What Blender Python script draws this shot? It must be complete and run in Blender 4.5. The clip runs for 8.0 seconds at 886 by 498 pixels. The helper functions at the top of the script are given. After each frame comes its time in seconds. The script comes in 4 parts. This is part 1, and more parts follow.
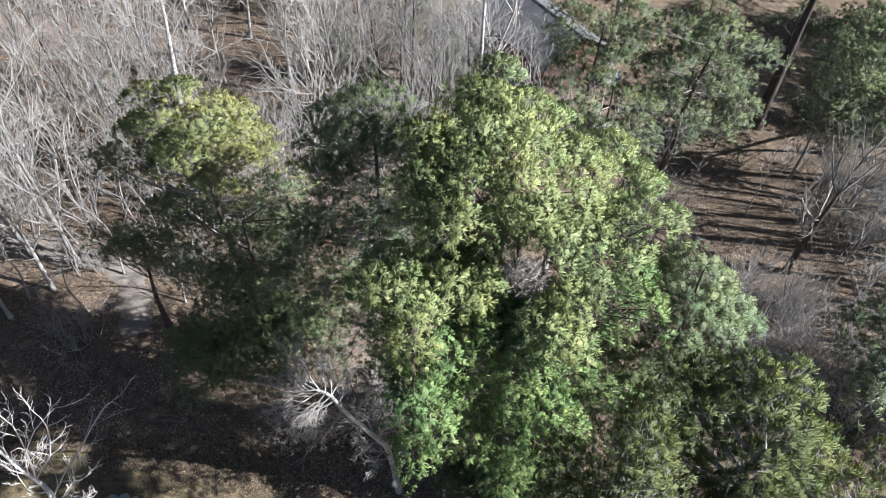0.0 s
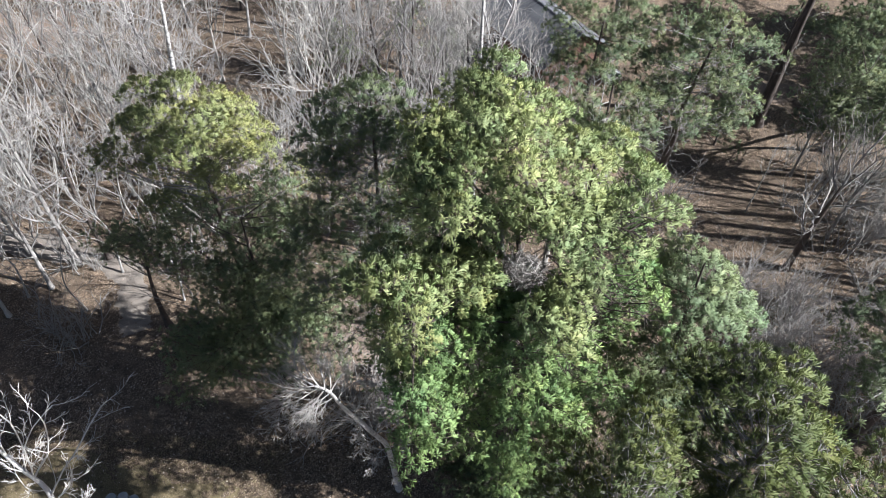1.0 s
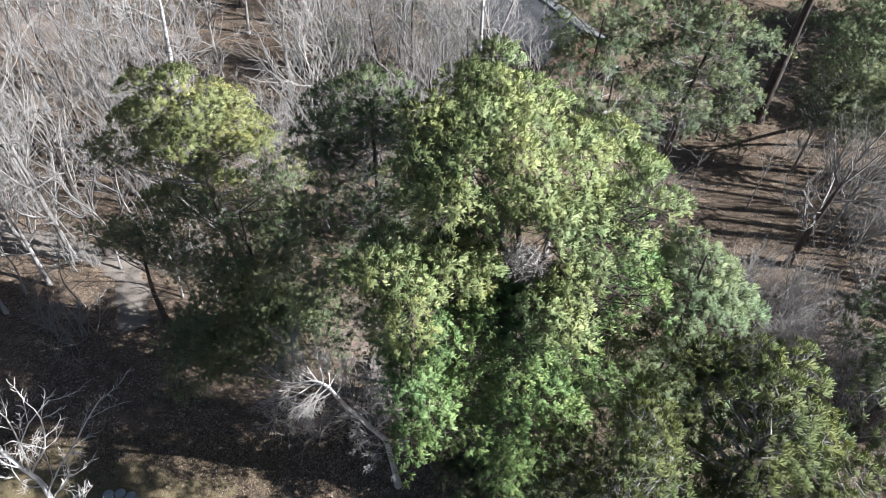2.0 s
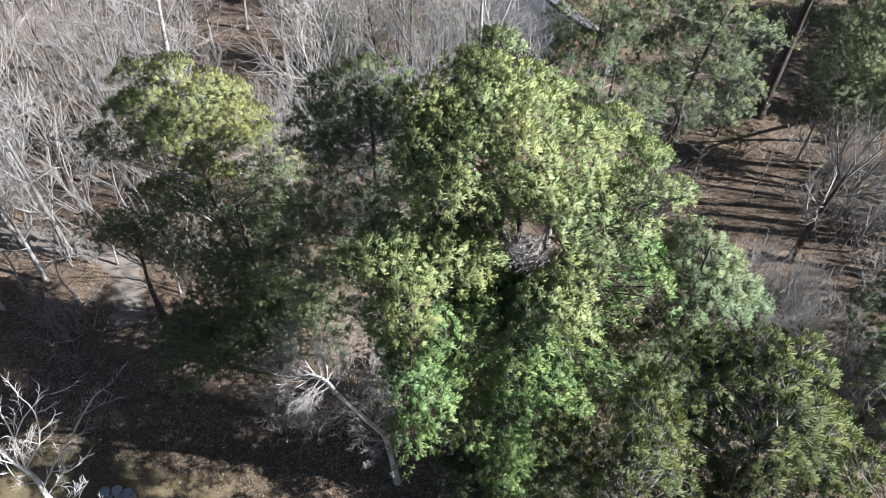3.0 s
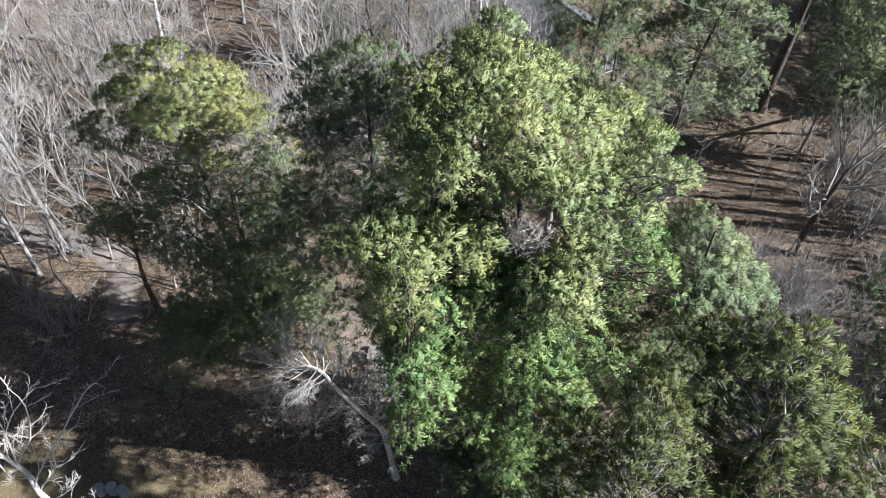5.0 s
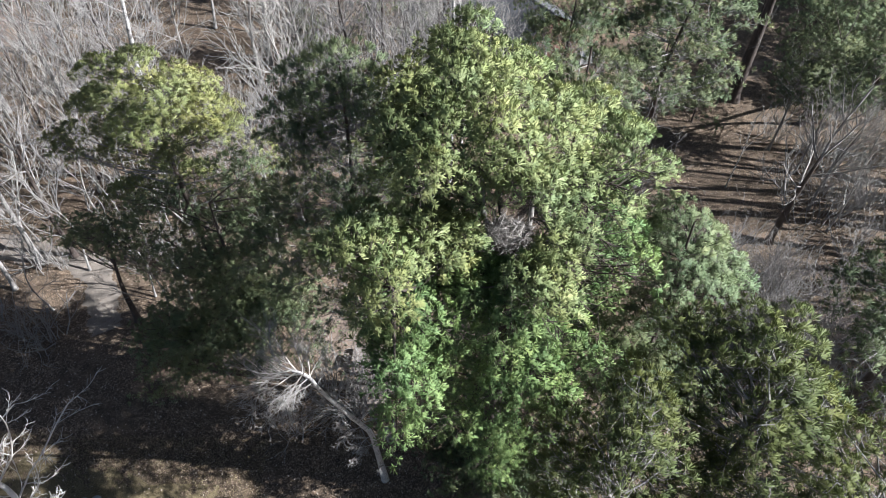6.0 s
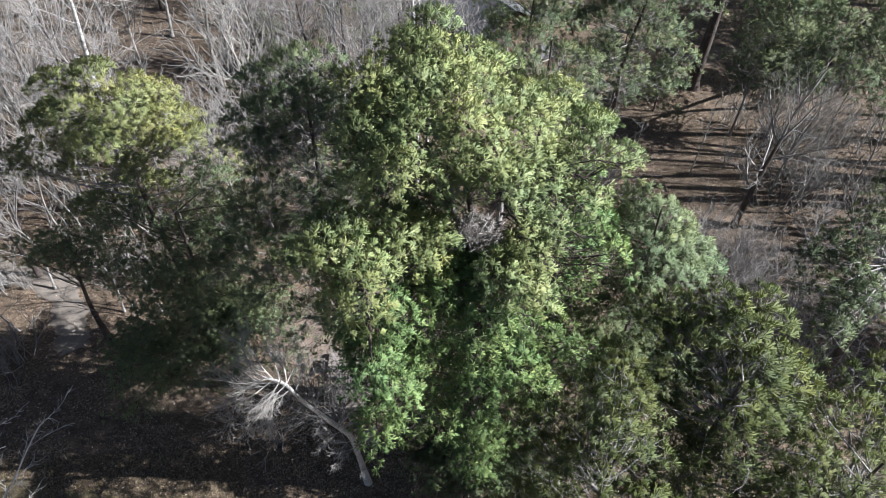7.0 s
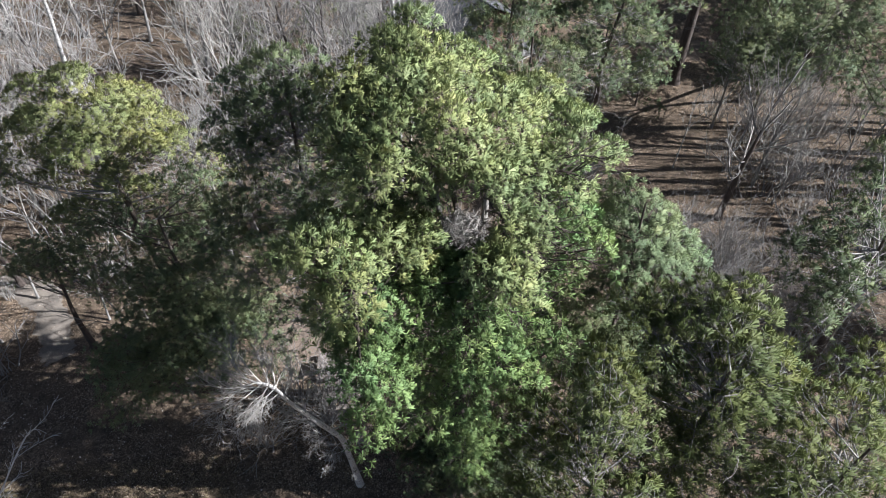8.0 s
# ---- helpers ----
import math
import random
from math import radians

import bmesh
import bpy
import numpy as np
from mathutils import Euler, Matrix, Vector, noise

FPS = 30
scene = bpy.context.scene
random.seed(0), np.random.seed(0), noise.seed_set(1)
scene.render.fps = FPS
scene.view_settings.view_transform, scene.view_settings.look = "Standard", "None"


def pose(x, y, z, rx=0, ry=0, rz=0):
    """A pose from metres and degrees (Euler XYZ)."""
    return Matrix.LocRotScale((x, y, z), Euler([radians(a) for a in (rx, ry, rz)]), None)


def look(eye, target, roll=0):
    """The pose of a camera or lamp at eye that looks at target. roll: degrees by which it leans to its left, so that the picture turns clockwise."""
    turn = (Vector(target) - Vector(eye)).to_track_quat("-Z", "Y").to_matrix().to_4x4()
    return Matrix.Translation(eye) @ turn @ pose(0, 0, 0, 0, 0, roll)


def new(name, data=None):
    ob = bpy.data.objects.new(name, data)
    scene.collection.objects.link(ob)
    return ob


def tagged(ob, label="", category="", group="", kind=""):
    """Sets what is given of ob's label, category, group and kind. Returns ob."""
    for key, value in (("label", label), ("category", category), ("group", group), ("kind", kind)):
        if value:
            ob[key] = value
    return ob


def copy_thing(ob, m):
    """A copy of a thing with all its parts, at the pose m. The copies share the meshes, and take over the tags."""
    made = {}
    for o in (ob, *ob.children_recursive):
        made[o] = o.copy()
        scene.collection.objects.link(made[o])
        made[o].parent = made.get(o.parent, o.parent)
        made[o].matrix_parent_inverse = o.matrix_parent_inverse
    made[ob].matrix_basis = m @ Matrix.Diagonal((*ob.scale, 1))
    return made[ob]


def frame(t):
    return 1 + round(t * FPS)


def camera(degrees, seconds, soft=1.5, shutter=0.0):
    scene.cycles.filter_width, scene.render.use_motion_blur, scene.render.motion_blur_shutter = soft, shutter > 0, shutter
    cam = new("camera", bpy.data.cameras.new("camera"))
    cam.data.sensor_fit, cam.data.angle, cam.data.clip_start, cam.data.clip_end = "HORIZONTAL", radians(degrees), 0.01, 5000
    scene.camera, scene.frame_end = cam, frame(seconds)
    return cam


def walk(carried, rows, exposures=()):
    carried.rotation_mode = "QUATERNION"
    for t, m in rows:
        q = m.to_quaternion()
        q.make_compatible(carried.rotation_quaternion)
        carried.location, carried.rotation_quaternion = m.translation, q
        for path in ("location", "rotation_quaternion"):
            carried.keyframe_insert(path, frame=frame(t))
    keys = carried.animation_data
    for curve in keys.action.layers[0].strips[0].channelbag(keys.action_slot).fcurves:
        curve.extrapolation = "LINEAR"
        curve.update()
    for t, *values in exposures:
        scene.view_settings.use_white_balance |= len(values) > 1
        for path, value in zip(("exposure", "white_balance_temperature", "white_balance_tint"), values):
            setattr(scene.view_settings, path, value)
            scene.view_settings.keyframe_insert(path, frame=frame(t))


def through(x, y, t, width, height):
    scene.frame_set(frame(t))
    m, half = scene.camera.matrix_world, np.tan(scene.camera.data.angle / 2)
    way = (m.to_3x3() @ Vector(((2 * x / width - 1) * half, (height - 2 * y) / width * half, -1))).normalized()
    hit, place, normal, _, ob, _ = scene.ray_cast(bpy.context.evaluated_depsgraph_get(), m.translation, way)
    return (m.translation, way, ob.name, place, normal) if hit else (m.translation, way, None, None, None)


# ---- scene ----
cam = camera(63.5, 8.0, soft=0.5)
PATH = [
    (0, (0.314, 0.154, 34.691), (0.256, 1.475, 33.19), 1.6),
    (0.5, (0.328, 0.12, 34.583), (0.27, 1.442, 33.083), 1.5),
    (1, (0.342, 0.074, 34.462), (0.284, 1.398, 32.963), 1.5),
    (1.5, (0.36, 0.026, 34.33), (0.302, 1.35, 32.832), 1.5),
    (3, (0.366, 0.041, 33.709), (0.31, 1.365, 32.211), 1.5),
    (3.5, (0.368, 0.031, 33.524), (0.314, 1.356, 32.026), 1.6),
    (4, (0.4, 0.015, 33.35), (0.345, 1.34, 31.853), 1.5),
    (4.5, (0.401, 0.035, 33.165), (0.346, 1.36, 31.668), 1.5),
    (5.8, (0.36, 0.12, 33.044), (0.33, 1.445, 31.546), 1.3),
    (6, (0.339, 0.082, 33.045), (0.34, 1.408, 31.548), 1.3),
    (6.5, (0.33, 0.097, 33.043), (0.391, 1.421, 31.546), 1.2),
    (7, (0.333, 0.092, 33.03), (0.414, 1.415, 31.532), 1.0),
    (7.5, (0.336, 0.105, 33.011), (0.441, 1.425, 31.512), 0.9),
    (8, (0.335, 0.086, 32.998), (0.454, 1.405, 31.5), 0.8),
]
walk(cam, [(t, look(eye, target, roll)) for t, eye, target, roll in PATH], exposures=((0.0, 1.16, 5980, 13), (4.5, 1.14, 5980, 13), (6.0, 1.08, 5980, 13), (8.0, 0.93, 5980, 13)))

# ---------------------------------------------------------------- light
SUN_EL, SUN_TURN = 37.0, 98.5
sun_way = Vector((math.sin(radians(SUN_TURN)) * math.cos(radians(SUN_EL)),
                  math.cos(radians(SUN_TURN)) * math.cos(radians(SUN_EL)),
                  math.sin(radians(SUN_EL))))
world = bpy.data.worlds.new("sky")
scene.world = world
world.use_nodes = True
sky = world.node_tree.nodes.new("ShaderNodeTexSky")
sky.sky_type, sky.sun_disc = "NISHITA", False
sky.sun_elevation, sky.sun_rotation = radians(SUN_EL), radians(SUN_TURN)
world.node_tree.links.new(sky.outputs[0], world.node_tree.nodes["Background"].inputs[0])
world.node_tree.nodes["Background"].inputs[1].default_value = 0.034
sun = new("sun", bpy.data.lights.new("sun", "SUN"))
sun.data.energy, sun.data.angle, sun.data.color = 6.5, radians(0.45), (1.0, 0.97, 0.91)
sun.matrix_world = look(tuple(sun_way * 80), (0, 0, 0))


# ---------------------------------------------------------------- materials
def material(name, rough=0.8):
    m = bpy.data.materials.new(name)
    m.use_nodes = True
    nt = m.node_tree
    b = nt.nodes["Principled BSDF"]
    b.inputs["Roughness"].default_value = rough
    b.inputs["Specular IOR Level"].default_value = 0.25
    return m, nt, b


def ramp(nt, source, stops):
    r = nt.nodes.new("ShaderNodeValToRGB")
    e = r.color_ramp.elements
    while len(e) < len(stops):
        e.new(0.5)
    for s, (p, c) in zip(e, stops):
        s.position, s.color = p, (*c, 1)
    nt.links.new(source, r.inputs[0])
    return r.outputs[0]


def noise_tex(nt, scale, detail=4.0, rough=0.6, stretch=None):
    tc = nt.nodes.new("ShaderNodeTexCoord")
    n = nt.nodes.new("ShaderNodeTexNoise")
    n.inputs["Scale"].default_value, n.inputs["Detail"].default_value = scale, detail
    n.inputs["Roughness"].default_value = rough
    if stretch:
        mp = nt.nodes.new("ShaderNodeMapping")
        mp.inputs["Scale"].default_value = stretch
        nt.links.new(tc.outputs["Object"], mp.inputs[0])
        nt.links.new(mp.outputs[0], n.inputs["Vector"])
    else:
        nt.links.new(tc.outputs["Object"], n.inputs["Vector"])
    return n.outputs[0]


def mixed(nt, a, b, fac, mode="MIX"):
    x = nt.nodes.new("ShaderNodeMix")
    x.data_type, x.blend_type = "RGBA", mode
    for socket, value in ((x.inputs[6], a), (x.inputs[7], b), (x.inputs[0], fac)):
        if hasattr(value, "is_linked"):
            nt.links.new(value, socket)
        else:
            socket.default_value = value if isinstance(value, float) else (*value, 1)
    return x.outputs[2]


def bump(nt, b, height, strength=0.5, distance=0.02):
    n = nt.nodes.new("ShaderNodeBump")
    n.inputs["Strength"].default_value, n.inputs["Distance"].default_value = strength, distance
    nt.links.new(height, n.inputs["Height"])
    nt.links.new(n.outputs[0], b.inputs["Normal"])


def needle_material(name, dark, mid, light, through):
    """Needles: three greens over the single needles, a slow change from bough to bough, and light that passes through."""
    m, nt, b = material(name, 0.6)
    b.inputs["Specular IOR Level"].default_value = 0.25
    g = nt.nodes.new("ShaderNodeNewGeometry")
    o = nt.nodes.new("ShaderNodeObjectInfo")
    c = ramp(nt, g.outputs["Random Per Island"], ((0.0, dark), (0.5, mid), (1.0, light)))
    tint = ramp(nt, o.outputs["Random"], ((0.0, (0.88, 0.94, 0.92)), (0.5, (1, 1, 1)), (1.0, (1.12, 1.06, 1.0))))
    c = mixed(nt, c, tint, 1.0, "MULTIPLY")
    slow = ramp(nt, noise_tex(nt, 0.7, 2.0), ((0.35, (0.86, 0.92, 1.0)), (0.65, (1.1, 1.05, 0.95))))
    c = mixed(nt, c, slow, 1.0, "MULTIPLY")
    nt.links.new(c, b.inputs["Base Color"])
    t = nt.nodes.new("ShaderNodeBsdfTranslucent")
    nt.links.new(c, t.inputs[0])
    s = nt.nodes.new("ShaderNodeMixShader")
    s.inputs[0].default_value = through
    nt.links.new(b.outputs[0], s.inputs[1])
    nt.links.new(t.outputs[0], s.inputs[2])
    nt.links.new(s.outputs[0], nt.nodes["Material Output"].inputs[0])
    return m


def bark_material(name, dark, light, scale=6.0, strength=0.7):
    m, nt, b = material(name, 0.9)
    n = noise_tex(nt, scale, 6.0, 0.7, (1, 1, 0.25))
    o = nt.nodes.new("ShaderNodeObjectInfo")
    c = ramp(nt, n, ((0.3, dark), (0.7, light)))
    tint = ramp(nt, o.outputs["Random"], ((0.0, (0.85, 0.85, 0.87)), (1.0, (1.15, 1.12, 1.08))))
    nt.links.new(mixed(nt, c, tint, 1.0, "MULTIPLY"), b.inputs["Base Color"])
    bump(nt, b, n, strength, 0.03)
    return m


NEEDLE_WHITE = needle_material("white_pine_needles", (0.145, 0.188, 0.08), (0.215, 0.265, 0.112), (0.315, 0.355, 0.162), 0.18)
NEEDLE_YELLOW = needle_material("yellowish_pine_needles", (0.19, 0.218, 0.09), (0.242, 0.27, 0.11), (0.30, 0.315, 0.138), 0.24)
NEEDLE_GREEN = needle_material("white_pine_lower_needles", (0.108, 0.172, 0.064), (0.165, 0.252, 0.092), (0.25, 0.345, 0.138), 0.22)
NEEDLE_RED = needle_material("red_pine_needles", (0.088, 0.112, 0.04), (0.116, 0.144, 0.05), (0.155, 0.18, 0.066), 0.22)
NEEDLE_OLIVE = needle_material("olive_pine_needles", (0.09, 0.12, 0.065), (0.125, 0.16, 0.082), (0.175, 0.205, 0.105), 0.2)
NEEDLE_DARK = needle_material("hemlock_needles", (0.145, 0.188, 0.105), (0.195, 0.248, 0.135), (0.26, 0.31, 0.17), 0.38)
NEEDLE_FIR = needle_material("fir_needles", (0.15, 0.20, 0.108), (0.195, 0.25, 0.135), (0.25, 0.305, 0.17), 0.3)
BARK_PINE = bark_material("pine_bark", (0.035, 0.029, 0.026), (0.12, 0.10, 0.09))
BARK_LIMB = bark_material("bare_pine_limb", (0.123, 0.119, 0.115), (0.344, 0.336, 0.324), 9.0)
BARK_GREY = bark_material("grey_bark", (0.14, 0.134, 0.129), (0.345, 0.337, 0.326), 8.0)
BARK_TAN = bark_material("tan_twigs", (0.193, 0.187, 0.175), (0.395, 0.388, 0.372), 8.0)
BARK_PALE = bark_material("pale_bark", (0.230, 0.221, 0.209), (0.492, 0.480, 0.463), 5.0)
BARK_WHITE = bark_material("white_limbs", (0.36, 0.35, 0.335), (0.66, 0.65, 0.63), 5.0)


def birch_material():
    m, nt, b = material("birch_bark", 0.7)
    n = noise_tex(nt, 3.0, 6.0, 0.75, (1, 1, 6))
    c = ramp(nt, n, ((0.38, (0.06, 0.055, 0.05)), (0.47, (0.42, 0.41, 0.40)), (0.7, (0.72, 0.715, 0.70))))
    nt.links.new(c, b.inputs["Base Color"])
    bump(nt, b, n, 0.4, 0.02)
    return m


BARK_BIRCH = birch_material()


def leaf_material(name, stops):
    m, nt, b = material(name, 0.75)
    g = nt.nodes.new("ShaderNodeNewGeometry")
    nt.links.new(ramp(nt, g.outputs["Random Per Island"], stops), b.inputs["Base Color"])
    return m


LEAF = leaf_material("dry_leaves", ((0.0, (0.06, 0.043, 0.031)), (0.4, (0.14, 0.105, 0.08)), (0.75, (0.27, 0.215, 0.172)), (1.0, (0.52, 0.46, 0.40))))
STRAW = leaf_material("dry_grass", ((0.0, (0.074, 0.057, 0.029)), (0.5, (0.189, 0.156, 0.082)), (1.0, (0.328, 0.287, 0.172))))
STICK = leaf_material("weathered_sticks", ((0.0, (0.07, 0.063, 0.058)), (0.5, (0.24, 0.225, 0.21)), (1.0, (0.48, 0.46, 0.435))))


def ground_material():
    """Leaf litter: small cells of differing browns, blotches of damp and dry, bare earth between."""
    m, nt, b = material("forest_floor", 0.95)
    tc = nt.nodes.new("ShaderNodeTexCoord")
    cells = nt.nodes.new("ShaderNodeTexVoronoi")
    cells.inputs["Scale"].default_value = 20.0
    shift = nt.nodes.new("ShaderNodeTexNoise")
    shift.inputs["Scale"].default_value, shift.inputs["Detail"].default_value = 14.0, 3.0
    nt.links.new(tc.outputs["Object"], shift.inputs["Vector"])
    crumple = nt.nodes.new("ShaderNodeVectorMath")
    crumple.operation = "MULTIPLY_ADD"
    crumple.inputs[1].default_value = (0.12, 0.12, 0.12)
    nt.links.new(shift.outputs["Color"], crumple.inputs[0])
    nt.links.new(tc.outputs["Object"], crumple.inputs[2])
    nt.links.new(crumple.outputs[0], cells.inputs["Vector"])
    grey = nt.nodes.new("ShaderNodeSeparateColor")
    nt.links.new(cells.outputs["Color"], grey.inputs[0])
    fine = noise_tex(nt, 9.0, 8.0, 0.75)
    wide = noise_tex(nt, 0.35, 4.0, 0.6)
    mid = noise_tex(nt, 1.6, 5.0, 0.65)
    litter = ramp(nt, grey.outputs[0], ((0.0, (0.042, 0.033, 0.025)), (0.45, (0.105, 0.080, 0.058)), (0.8, (0.205, 0.160, 0.118)), (1.0, (0.40, 0.335, 0.262))))
    earth = ramp(nt, fine, ((0.3, (0.05, 0.040, 0.030)), (0.7, (0.165, 0.132, 0.10))))
    c = mixed(nt, litter, earth, ramp(nt, wide, ((0.44, (0.15, 0.15, 0.15)), (0.62, (0.75, 0.75, 0.75)))))
    tone = ramp(nt, mid, ((0.3, (0.58, 0.57, 0.57)), (0.7, (1.36, 1.28, 1.2))))
    nt.links.new(mixed(nt, c, tone, 1.0, "MULTIPLY"), b.inputs["Base Color"])
    bump(nt, b, fine, 0.9, 0.06)
    return m


def patch_material(name, a, c, scale, rough=0.95):
    m, nt, b = material(name, rough)
    n = noise_tex(nt, scale, 8.0, 0.7)
    w = noise_tex(nt, 0.8, 3.0)
    k = ramp(nt, n, ((0.3, a), (0.7, c)))
    nt.links.new(mixed(nt, k, ramp(nt, w, ((0.3, (0.75, 0.75, 0.77)), (0.7, (1.15, 1.13, 1.1)))), 1.0, "MULTIPLY"), b.inputs["Base Color"])
    bump(nt, b, n, 0.6, 0.03)
    return m


GROUND = ground_material()
GRAVEL = patch_material("grey_gravel", (0.11, 0.097, 0.083), (0.27, 0.242, 0.21), 24.0)
SAND = patch_material("pale_sandy_soil", (0.082, 0.062, 0.048), (0.271, 0.217, 0.176), 13.0)
TURF = patch_material("dormant_turf", (0.06, 0.052, 0.03), (0.24, 0.195, 0.115), 19.0)
SHINGLE = patch_material("grey_shingles", (0.085, 0.09, 0.10), (0.18, 0.187, 0.2), 12.0)
SIDING = patch_material("brown_siding", (0.11, 0.06, 0.045), (0.19, 0.11, 0.085), 5.0, 0.7)
TABLE_WOOD = patch_material("weathered_planks", (0.139, 0.119, 0.107), (0.279, 0.246, 0.221), 7.0)
DRUM = patch_material("grey_painted_steel", (0.197, 0.217, 0.226), (0.344, 0.369, 0.377), 4.0, 0.5)
WHITE = patch_material("white_plastic", (0.5, 0.51, 0.52), (0.66, 0.67, 0.68), 3.0, 0.5)
DARKGLASS = patch_material("dark_window_glass", (0.02, 0.022, 0.025), (0.035, 0.04, 0.045), 2.0, 0.1)


# ---------------------------------------------------------------- mesh tools
def mesh_object(name, verts, faces, mat, parent=None, label="", smooth=False):
    """Faces: an array, all triangles or all quads, or a list of index lists."""
    me = bpy.data.meshes.new(name)
    v = np.asarray(verts, dtype=np.float32)
    if isinstance(faces, np.ndarray):
        n, k = faces.shape
        me.vertices.add(len(v))
        me.vertices.foreach_set("co", v.ravel())
        me.loops.add(n * k)
        me.loops.foreach_set("vertex_index", faces.astype(np.int32).ravel())
        me.polygons.add(n)
        me.polygons.foreach_set("loop_start", np.arange(0, n * k, k, dtype=np.int32))
        me.update(calc_edges=True)
    else:
        me.from_pydata(v.tolist(), [], faces)
    me.materials.append(mat)
    if smooth:
        me.shade_smooth()
    ob = new(name, me)
    ob.parent = parent
    if label:
        tagged(ob, label)
    return ob


def part(name, bm, mat, parent, label=""):
    me = bpy.data.meshes.new(name)
    bm.to_mesh(me)
    bm.free()
    me.materials.append(mat)
    ob = new(name, me)
    ob.parent = parent
    if label:
        tagged(ob, label)
    return ob


def unit(a):
    return a / np.maximum(np.linalg.norm(a, axis=-1, keepdims=True), 1e-9)


def prisms(segs, sides=3):
    """Tapered sticks. segs: rows of start, end, two radii."""
    s = np.asarray(segs, dtype=np.float64).reshape(-1, 8)
    a, b, r0, r1 = s[:, :3], s[:, 3:6], s[:, 6], s[:, 7]
    d = unit(b - a)
    side = np.where(np.abs(d[:, 2:3]) > 0.9, [[1.0, 0, 0]], [[0, 0, 1.0]])
    u = unit(np.cross(d, side))
    w = np.cross(d, u)
    ang = np.arange(sides) * 2 * np.pi / sides
    ring = u[:, None] * np.cos(ang)[None, :, None] + w[:, None] * np.sin(ang)[None, :, None]
    v = np.concatenate([a[:, None] + ring * r0[:, None, None], b[:, None] + ring * r1[:, None, None]], 1)
    base = np.arange(len(s))[:, None, None] * 2 * sides
    k = np.arange(sides)
    q = np.stack([k, (k + 1) % sides, (k + 1) % sides + sides, k + sides], 1)
    return v.reshape(-1, 3), (base + q[None]).reshape(-1, 4)


def tube(points, radii, sides=10, wobble=0.0, rng=None):
    p = np.asarray(points, float)
    d = np.gradient(p, axis=0)
    d = unit(d)
    u = unit(np.cross(d, np.tile([[0.31, 0.95, 0.05]], (len(p), 1))))
    w = np.cross(d, u)
    ang = np.arange(sides) * 2 * np.pi / sides
    rad = np.asarray(radii, float)[:, None] * np.ones((1, sides))
    if wobble and rng is not None:
        rad = rad * (1 + wobble * rng.normal(size=rad.shape))
    v = p[:, None] + (u[:, None] * np.cos(ang)[None, :, None] + w[:, None] * np.sin(ang)[None, :, None]) * rad[:, :, None]
    n = len(p)
    i, k = np.meshgrid(np.arange(n - 1), np.arange(sides), indexing="ij")
    k2 = (k + 1) % sides
    f = np.stack([i * sides + k, i * sides + k2, (i + 1) * sides + k2, (i + 1) * sides + k], -1).reshape(-1, 4)
    return v.reshape(-1, 3), f


def bend(points, n):
    """A smooth line of n places through a few."""
    p = np.asarray(points, float)
    if len(p) == 2:
        return p[0] + (p[1] - p[0]) * np.linspace(0, 1, n)[:, None]
    q = np.vstack([2 * p[0] - p[1], p, 2 * p[-1] - p[-2]])
    out = []
    for x in np.linspace(0, len(p) - 1 - 1e-6, n):
        i, t = int(x), x - int(x)
        a, b, c, d = q[i : i + 4]
        out.append(0.5 * (2 * b + (c - a) * t + (2 * a - 5 * b + 4 * c - d) * t * t + (3 * b - a - 3 * c + d) * t**3))
    return np.array(out)


